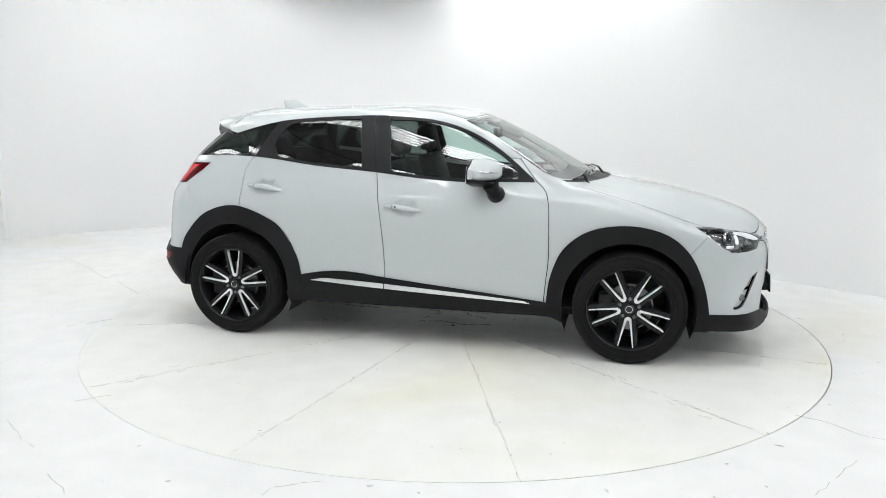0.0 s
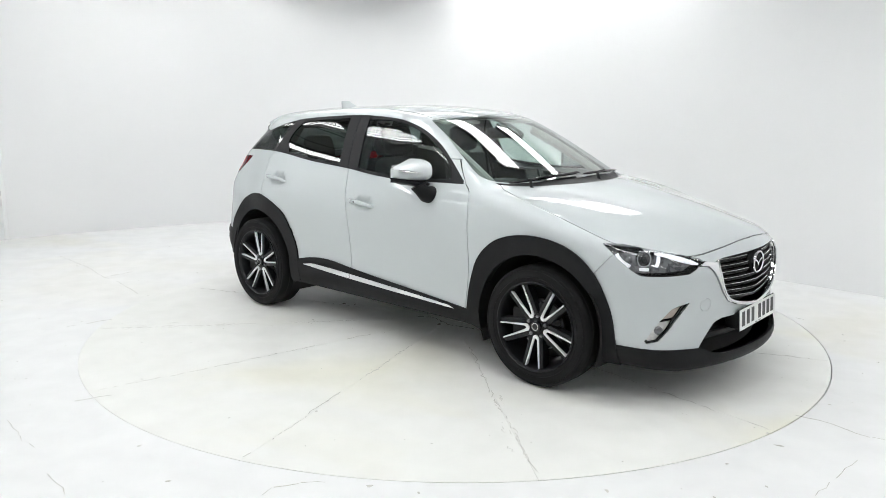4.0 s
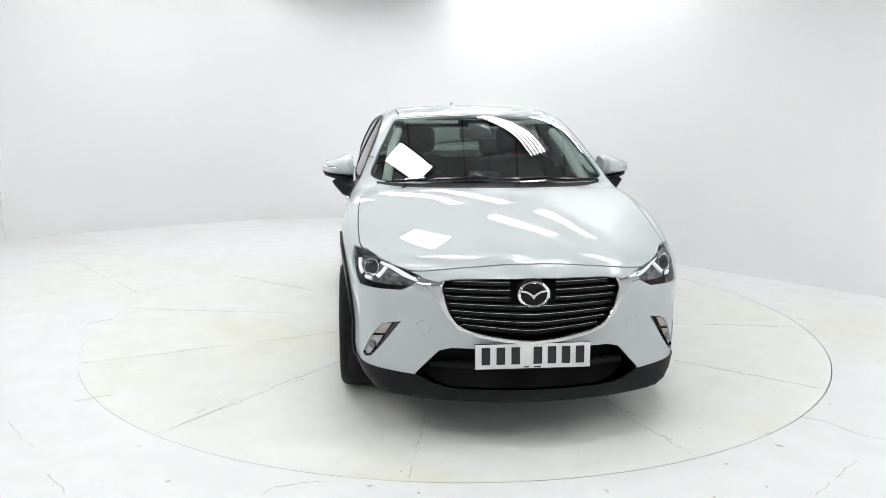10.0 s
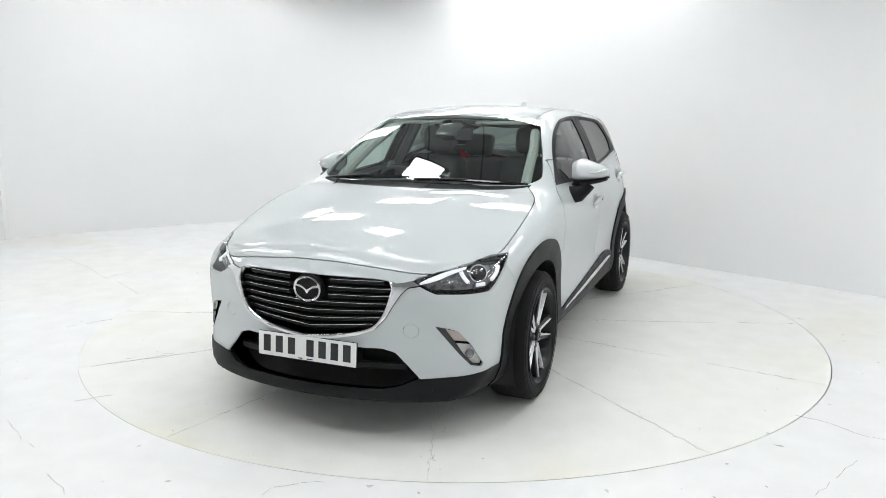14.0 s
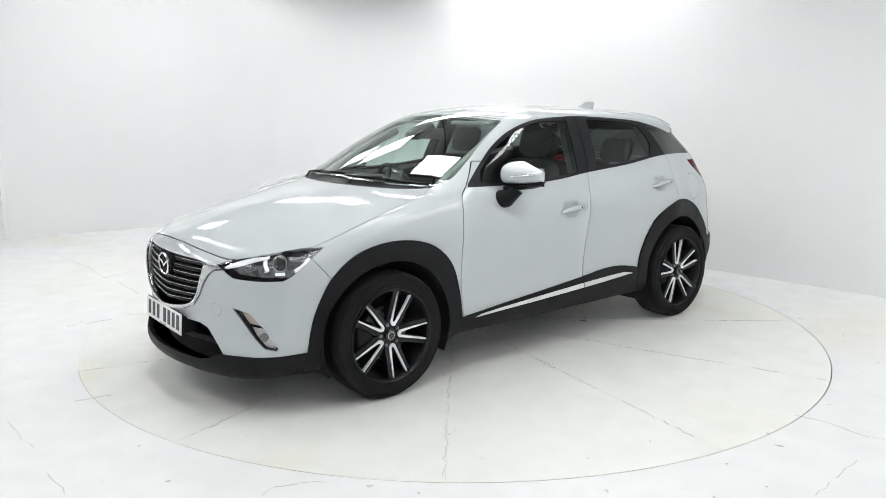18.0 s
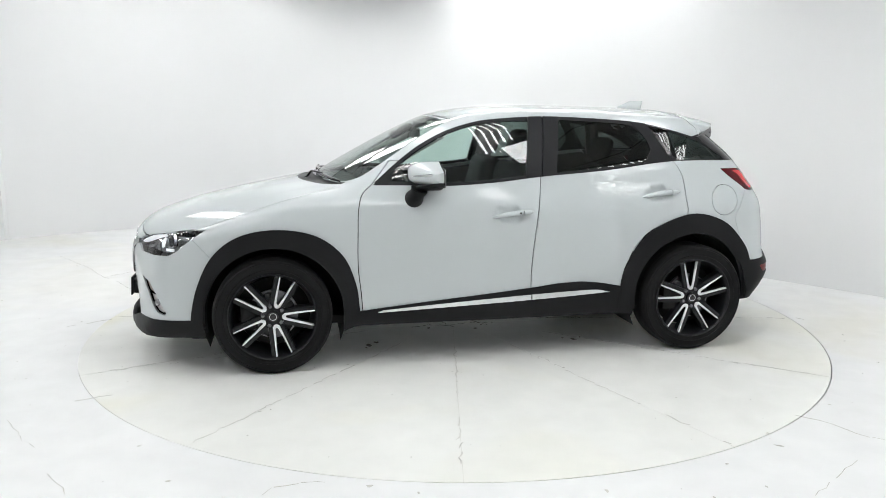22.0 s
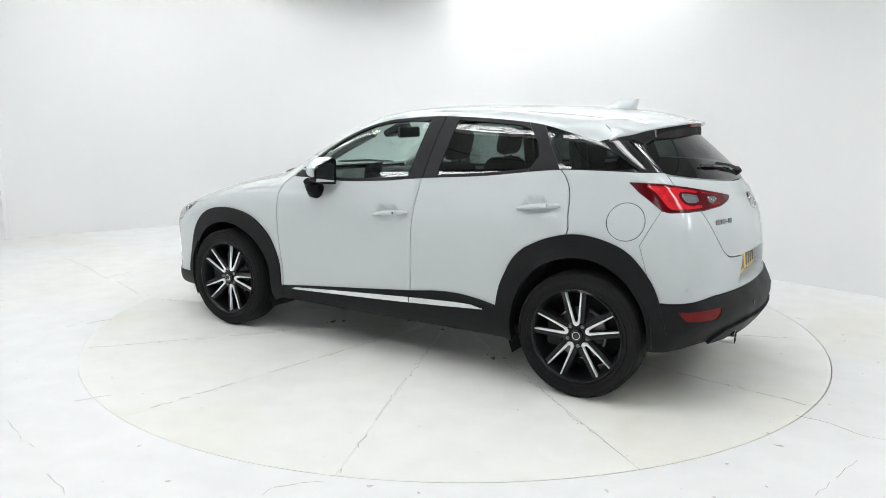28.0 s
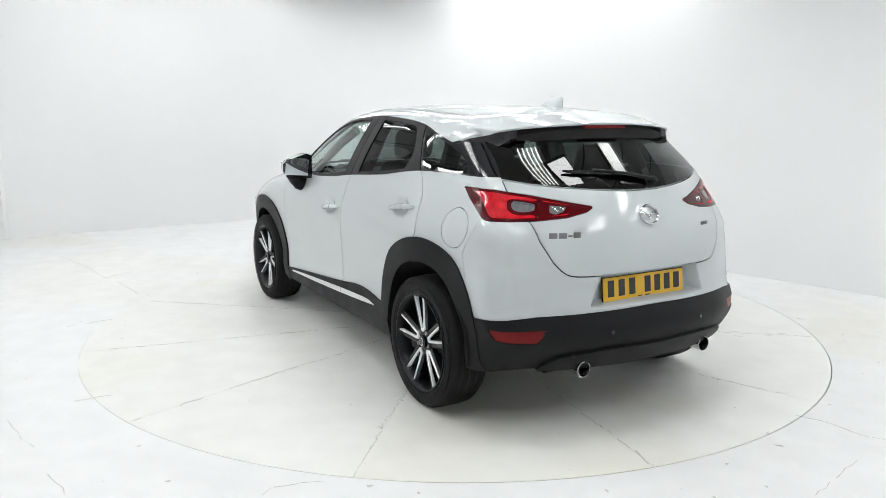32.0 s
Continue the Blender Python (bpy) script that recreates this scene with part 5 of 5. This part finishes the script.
wheel_ring = [(0.185 * math.cos(a), 0.185 * math.sin(a), 0) for a in (2 * math.pi * i / 36 for i in range(37))]
bm = tube(wheel_ring, 0.015, 8, caps=True)
for a in (0, 180, 270):
    tube([(0.03 * math.cos(radians(a + 90)), 0.03 * math.sin(radians(a + 90)), -0.01), (0.18 * math.cos(radians(a + 90)), 0.18 * math.sin(radians(a + 90)), 0)], 0.014, 6, into=bm)
box((0.13, 0.13, 0.04), (0, 0, -0.01), 0.02, into=bm)
bmesh.ops.transform(bm, matrix=turn @ pose(0, 0, 0, 0, 0, 90), verts=bm.verts)
part("steering_wheel", bm, DASH, car, "black steering wheel")


def seat_shape(y, x, wide, back, head, tilt, name):
    st = new(name)
    st.parent = car
    st["label"] = "black cloth seat"
    part("cushion", box((0.50, wide, 0.20), (x + 0.12, y, 0.58), 0.06, segments=3), CLOTH, st)
    m = Matrix.Translation((x - 0.14, y, 0.62)) @ pose(0, 0, 0, 0, -tilt, 0)
    bm = box((0.15, wide, back), (0, 0, back / 2), 0.06, segments=3)
    for v in bm.verts:
        k = max(0, v.co.z / back - 0.4) / 0.6
        v.co.y *= 1 - 0.22 * k * k
    bmesh.ops.transform(bm, matrix=m, verts=bm.verts)
    part("backrest", bm, CLOTH, st)
    for q in head:
        bm = box((0.10, 0.26, 0.19), (0.01, q, back + 0.115), 0.05, segments=3)
        for dy in (-0.05, 0.05):
            tube([(0.0, q + dy, back - 0.02), (0.0, q + dy, back + 0.06)], 0.006, 6, into=bm)
        bmesh.ops.transform(bm, matrix=m, verts=bm.verts)
        part("headrest", bm, CLOTH, st)


for s in (1, -1):
    seat_shape(0.36 * s, 0.02, 0.50, 0.56, (0.0,), 14, "front_seat")
seat_shape(0.0, -0.80, 1.22, 0.50, (-0.36, 0.36), 20, "rear_seat")
part("parcel_shelf", box((0.45, 1.10, 0.03), (-1.35, 0, 1.02), 0.01), DASH, car)
part("boot_trim", box((0.06, 1.2, 0.5), (-1.70, 0, 0.75), 0.02), DASH, car)
rv = part("rear_view_mirror", box((0.03, 0.25, 0.075), (0.34, 0.0, 1.335), 0.014), DASH, car, "black interior mirror")
part("mirror_stem", tube([(0.36, 0.0, 1.35), (0.40, 0.0, 1.385)], 0.012, 8), DASH, rv)
part("camera_pod", box((0.16, 0.14, 0.05), (0.44, 0.0, 1.352), 0.015, pose(0, 0, 0, 0, 27)), GLOSSBLACK, car, "black sensor pod behind the windscreen")
for s in (1, -1):
    rail = [on_top(x, y)[0] for x, y in ((0.82, 0.615), (0.66, 0.590), (0.48, 0.565), (0.30, 0.520))]
    part("inner_pillar", tube([flip((q.x - 0.045, q.y, q.z - 0.050), s) for q in rail], 0.030, 8), LINING, car, "pale windscreen pillar trim")
    part("sun_visor", box((0.17, 0.36, 0.018), (0.20, 0.30 * s, 1.425), 0.006, pose(0, 0, 0, 0, 14)), LINING, car)
    part("inner_pillar", tube([(-0.27, 0.715 * s, 1.08), (-0.31, 0.555 * s, 1.43)], 0.04, 8), DASH, car)
    part("inner_pillar", tube([(-1.20, 0.67 * s, 1.15), (-1.13, 0.55 * s, 1.40)], 0.05, 8), DASH, car)


# ---- wear on the floor and the turntable ----
def crack(points, width, rng, step_len=0.05):
    """A jagged hairline as short thin slivers."""
    verts, faces = [], []
    for (x0, y0), (x1, y1) in zip(points, points[1:]):
        n = max(1, int(math.hypot(x1 - x0, y1 - y0) / step_len))
        dx, dy = (x1 - x0) / n, (y1 - y0) / n
        ln = math.hypot(dx, dy)
        px, py = x0, y0
        for i in range(n):
            qx, qy = x0 + dx * (i + 1) + rng.gauss(0, 0.006), y0 + dy * (i + 1) + rng.gauss(0, 0.006)
            if rng.random() < 0.82:
                w = width * rng.uniform(0.4, 1.3)
                ox, oy = -dy / ln * w, dx / ln * w
                k = len(verts)
                for x, y in ((px - ox, py - oy), (qx - ox * 0.6, qy - oy * 0.6), (qx + ox * 0.6, qy + oy * 0.6), (px + ox, py + oy)):
                    verts += [(x, y, 0.0002), (x, y, 0.0012)]
                faces += [(k + 1, k + 3, k + 5, k + 7)] + [(k + 2 * i, k + (2 * i + 2) % 8, k + (2 * i + 3) % 8, k + 2 * i + 1) for i in range(4)]
            px, py = qx, qy
    return verts, faces


def chip(x, y, r, rng):
    n = rng.randint(5, 9)
    turn, flat = rng.uniform(0, 6.28), rng.uniform(0.3, 0.9)
    pts = []
    for i in range(n):
        a = 2 * math.pi * i / n
        q = r * rng.uniform(0.5, 1.2)
        u, v = q * math.cos(a), q * flat * math.sin(a)
        pts.append((x + u * math.cos(turn) - v * math.sin(turn), y + u * math.sin(turn) + v * math.cos(turn)))
    verts = [(u, v, z) for u, v in pts for z in (0.0002, 0.0014)]
    return verts, [tuple(2 * i + 1 for i in range(n))] + [(2 * i, (2 * i + 2) % (2 * n), (2 * i + 3) % (2 * n), 2 * i + 1) for i in range(n)]


def gather(pieces):
    verts, faces = [], []
    for v, f in pieces:
        k = len(verts)
        verts += v
        faces += [tuple(i + k for i in q) for q in f]
    return verts, [], faces


rng = random.Random(7)
CRACKS = [[(-2.15, -1.9), (-1.99, -2.07), (-1.86, -2.19)], [(-1.67, -2.43), (-1.51, -2.59)], [(1.71, -1.74), (1.8, -1.8), (1.88, -1.91), (1.95, -1.99), (2.3, -2.2)], [(1.76, -2.23), (1.58, -2.39), (1.43, -2.54)],
          [(-4.02, 2.18), (-3.54, 1.71), (-3.12, 1.22), (-2.97, 1.11), (-2.58, 0.64)], [(-3.12, 1.22), (-2.98, 1.48)], [(2.52, 0.06), (2.66, -0.09)], [(-1.95, -1.65), (-1.80, -1.56)], [(-2.67, -0.32), (-2.45, -0.12)], [(-0.74, -2.58), (-0.71, -2.52), (-0.61, -2.48), (-0.50, -2.47)], [(-5.15, 3.10), (-4.78, 3.44)]]
pieces = [crack(c, 0.0022, rng) for c in CRACKS]
tagged(part("floor_cracks", gather(pieces), SCUFF, smooth=False), "thin grey hairline cracks in the white floor", "floor cracks", kind="stuff")
pieces = [chip(*q, rng) for q in ((1.48, -2.09, 0.022), (1.485, -1.96, 0.012), (1.47, -2.02, 0.006), (1.18, -2.275, 0.012), (-1.40, -2.16, 0.010), (-1.15, -2.48, 0.010), (-0.33, -2.50, 0.014), (-0.13, -2.55, 0.014), (1.03, -2.56, 0.008), (0.62, -2.52, 0.014), (2.59, -0.5, 0.014), (1.95, -1.60, 0.010))]
for _ in range(170):
    a, r = rng.uniform(0, 6.28), 2.5 + 2.6 * rng.random()
    x, y = r * math.cos(a), r * math.sin(a)
    if y < 2.0 or x < -1:
        pieces.append(chip(x, y, rng.choice((0.003, 0.004, 0.005, 0.008)), rng))
tagged(part("floor_chips", gather(pieces), SCUFF, smooth=False), "small grey paint chips scattered on the white floor", "floor chips", kind="stuff")
pieces = []
for k in range(12):
    a = radians(-10.5 + 30 * k)
    c, s = math.cos(a), math.sin(a)
    r = 0.7
    while r < 2.42:
        r2 = min(2.44, r + rng.uniform(0.15, 0.6))
        off = rng.gauss(0, 0.004)
        pieces.append(crack([(r * c - off * s, r * s + off * c), (r2 * c - off * s, r2 * s + off * c)], rng.choice((0.0012, 0.002, 0.003)), rng, 0.03))
        r = r2 + rng.choice((0.0, 0.05, 0.2))
    if k in (1, 5, 8, 11):
        for _ in range(9):
            r, d = rng.uniform(1.2, 2.3), rng.gauss(0, 0.035)
            pieces.append(crack([(r * c - d * s, r * s + d * c), ((r + 0.07) * c - d * s, (r + 0.07) * s + d * c)], 0.0016, rng, 0.012))
    for _ in range(6):
        r, d = rng.uniform(0.9, 2.42), rng.gauss(0, 0.02)
        pieces.append(chip(r * c - d * s, r * s + d * c, rng.choice((0.003, 0.005, 0.009)), rng))
for _ in range(90):
    a, r = rng.uniform(0, 6.28), 2.42 * math.sqrt(rng.random())
    pieces.append(chip(r * math.cos(a), r * math.sin(a), rng.choice((0.0025, 0.003, 0.005)), rng))
# chipped, dirty marks; the colour also holds the shade they lie in
DIRT = surface("dark_floor_dirt", (0.20, 0.19, 0.17), 0.8, 0, 0, 0.3, 30.0, 200.0, 0.1)
dirt = [chip(*q, rng) for q in ((0.66, 0.55, 0.030), (0.61, 0.50, 0.022), (0.68, 0.60, 0.014), (-0.68, 0.66, 0.030), (-0.74, 0.62, 0.018), (-0.62, 0.62, 0.012), (0.22, 0.24, 0.020), (-0.10, 0.30, 0.018), (0.05, -0.20, 0.022), (-0.16, 0.22, 0.016), (0.45, 0.05, 0.014), (-0.88, -0.28, 0.026), (-0.80, -0.24, 0.014))]
dirt += [crack(c, 0.004, rng, 0.02) for c in ([(0.33, 0.20), (0.20, 0.16), (0.06, 0.20), (-0.10, 0.15), (-0.26, 0.18)], [(0.25, 0.02), (0.10, 0.10), (0.04, 0.24)], [(-0.20, -0.06), (-0.12, 0.10), (-0.20, 0.24)], [(0.30, -0.12), (0.10, -0.16), (-0.08, -0.10), (-0.24, -0.16)], [(-0.60, 0.12), (-0.78, 0.13), (-0.92, 0.17)])]
tagged(part("floor_dirt", gather(dirt), DIRT, turntable, "dark chipped marks at the hub of the turntable", smooth=False), kind="stuff")
scuffs = part("worn_paint", gather(pieces), SCUFF, turntable, "grey scuffs and chipped paint along the joints", smooth=False)
tagged(scuffs, kind="stuff")


# ---- wheels ----
def build_wheel(spin):
    """A wheel in its own space: axle along y, outer face towards +y."""
    w = new("wheel")
    w.parent = car
    tyre = [(0.240, -0.095), (0.262, -0.104), (0.300, -0.106), (0.322, -0.100), (0.333, -0.082), (0.3355, -0.05), (0.3355, 0.05), (0.333, 0.082), (0.322, 0.099), (0.300, 0.105), (0.268, 0.104), (0.250, 0.098), (0.242, 0.088)]
    part("tyre", lathe(tyre, 72, close=True), RUBBER, w)
    for r, h in ((0.3362, 0.045), (0.3362, 0.0), (0.3362, -0.045)):
        part("tread_groove", lathe([(r, h - 0.004), (r, h + 0.004), (r - 0.004, h + 0.004), (r - 0.004, h - 0.004)], 48, close=True), UNDER, w)
    for r in (0.274, 0.312):
        part("sidewall_ridge", lathe([(r - 0.002, 0.104), (r, 0.1068), (r + 0.002, 0.104)], 60, close=True), RUBBER, w)
    barrel = [(0.242, 0.090), (0.2490, 0.096), (0.2500, 0.1035), (0.245, 0.1055), (0.2385, 0.098), (0.232, 0.080), (0.212, 0.0), (0.212, -0.09), (0.238, -0.095)]
    part("rim", lathe(barrel, 64, close=True), ALLOY, w, "dark alloy rim")
    part("brake_disc", lathe([(0.001, 0.0), (0.14, 0.0), (0.14, 0.022), (0.075, 0.022), (0.07, 0.05), (0.001, 0.05)], 40), STEEL, w)
    bm = box((0.09, 0.07, 0.16), (0.135, 0.02, 0), 0.015)
    part("brake_caliper", bm, UNDER, w)
    part("inner_cover", lathe([(0.001, -0.06), (0.2, -0.06), (0.2, -0.05), (0.001, -0.05)], 32), UNDER, w)
    part("hub", lathe([(0.001, 0.03), (0.066, 0.03), (0.062, 0.064), (0.052, 0.070), (0.036, 0.070), (0.034, 0.068), (0.001, 0.068)], 40), ALLOY, w)
    for k in range(5):
        mid = spin + 72 * k
        for s in (-1, 1):
            turn = pose(0, 0, 0, 0, -mid, 0)
            # a spoke of the pair: a dark tapered bar with a bright machined edge
            line = [(0.060, s * 0.0105), (0.085, s * 0.0165), (0.125, s * 0.0245), (0.175, s * 0.0335), (0.2395, s * 0.0450)]
            for nm, half, y0, y1, mt, lab in (("spoke", 0.0155, 0.030, 0.071, ALLOY, ""), ("spoke_edge", 0.0036, 0.070, 0.0765, MACHINED, "bright machined spoke edge")):
                bm = bmesh.new()
                rings = []
                for i, (r, q) in enumerate(line):
                    wd = half * (1.15 - 0.25 * i / 4) if nm == "spoke" else half * (1.9 - 0.9 * i / 4)
                    dip = 0.0 if i else 0.003
                    top = y1 + 0.014 * (i / 4) ** 2 - dip
                    off = s * 0.0135 * (1 if nm == "spoke" else 0)
                    rings.append([bm.verts.new((r, yy, q + off + ww)) for yy, ww in ((y0, -wd * 1.3), (top - 0.002, -wd), (top, -wd * 0.8), (top, wd * 0.8), (top - 0.002, wd), (y0, wd * 1.3))])
                for a, b in zip(rings, rings[1:]):
                    for i in range(6):
                        bm.faces.new((a[i], a[(i + 1) % 6], b[(i + 1) % 6], b[i]))
                bm.faces.new(rings[0])
                bm.faces.new(rings[-1][::-1])
                bmesh.ops.transform(bm, matrix=turn, verts=bm.verts)
                part(nm, bm, mt, w, lab)
        # the broad dark spoke between two pairs
        bm = bmesh.new()
        rings = []
        for r, half, y in ((0.050, 0.020, 0.060), (0.075, 0.030, 0.062), (0.098, 0.034, 0.058), (0.118, 0.030, 0.050), (0.130, 0.020, 0.040)):
            rings.append([bm.verts.new((r * 0.985 if abs(q) > 0.9 else r, yy, half * q)) for q, yy in ((-1, y - 0.03), (-1, y), (-0.86, y + 0.007), (-0.45, y - 0.012), (0.45, y - 0.012), (0.86, y + 0.007), (1, y), (1, y - 0.03))])
        for a, b in zip(rings, rings[1:]):
            for i in range(7):
                bm.faces.new((a[i], a[i + 1], b[i + 1], b[i]))
        bmesh.ops.transform(bm, matrix=pose(0, 0, 0, 0, -(mid + 36), 0), verts=bm.verts)
        part("dark_spoke", bm, ALLOY, w, "gloss black spoke")
        # the bright fork where the pair meets
        bm = prism([(0.050, -0.004), (0.054, -0.012), (0.064, -0.0175), (0.074, -0.0075), (0.069, 0.0), (0.074, 0.0075), (0.064, 0.0175), (0.054, 0.012), (0.050, 0.004)], 0.0065,
                   pose(0, 0, 0, 0, -mid, 0) @ Matrix(((1, 0, 0, 0), (0, 0, 1, 0.0700), (0, 1, 0, 0), (0, 0, 0, 1))))
        part("spoke_fork", bm, MACHINED, w, "bright machined spoke root")
        a = radians(mid + 36)
        part("wheel_nut", lathe([(0.001, 0.06), (0.0105, 0.06), (0.0105, 0.077), (0.007, 0.080), (0.001, 0.080)], 6, m=pose(0.057 * math.cos(a), 0, 0.057 * math.sin(a))), STEEL, w)
    part("centre_cap", lathe([(0.001, 0.07), (0.031, 0.07), (0.031, 0.082), (0.026, 0.086), (0.001, 0.087)], 32), GLOSSBLACK, w)
    part("badge_ring", lathe([(0.018, 0.0865), (0.021, 0.0865), (0.021, 0.089), (0.018, 0.089)], 32, close=True), SATINCHROME, w)
    return w


for x, s, spin in ((1.285, -1, 51), (1.285, 1, 40), (-1.285, -1, 17), (-1.285, 1, 12)):
    w = build_wheel(spin if s > 0 else 180 - spin)
    w.matrix_basis = pose(x, s * 0.772, 0.3355, 0, 0, 0 if s > 0 else 180)

# wheel wells, floor pan
for x, s in ((1.272, 1), (1.272, -1), (-1.27, 1), (-1.27, -1)):
    bm = bmesh.new()
    rings = []
    for r, y in ((0.400, 0.835), (0.405, 0.60), (0.40, 0.42)):
        rings.append([bm.verts.new((x + r * math.cos(a), s * y, 0.34 + r * math.sin(a))) for a in (math.radians(-25 + (230 if x > 0 else 209) * i / 24) for i in range(25))])
    for a, b in zip(rings, rings[1:]):
        for i in range(24):
            bm.faces.new((a[i], a[i + 1], b[i + 1], b[i]))
    bm.faces.new(rings[-1])
    part("wheel_well", bm, UNDER, car)
bm = box((2.0, 1.50, 0.05), (0, 0, 0.275), 0.01)
box((0.9, 0.84, 0.05), (1.4, 0, 0.24), 0.01, into=bm)
box((0.75, 0.84, 0.05), (-1.35, 0, 0.25), 0.01, into=bm)
part("floor_pan", bm, UNDER, car)

SPIN0, SPIN1 = -12.92, -238.98
CAR_AT = (-0.048, 0.125)


def motions():
    rows, deck = [], []
    for i in range(65):
        t = i / 2
        a = SPIN0 + (SPIN1 - SPIN0) * t / 32
        turn = pose(0, 0, 0, 0, 0, a)
        deck.append((t, turn))
        rows.append((t, turn @ pose(*CAR_AT, 0)))
    walk(turntable, deck)
    walk(car, rows)


motions()
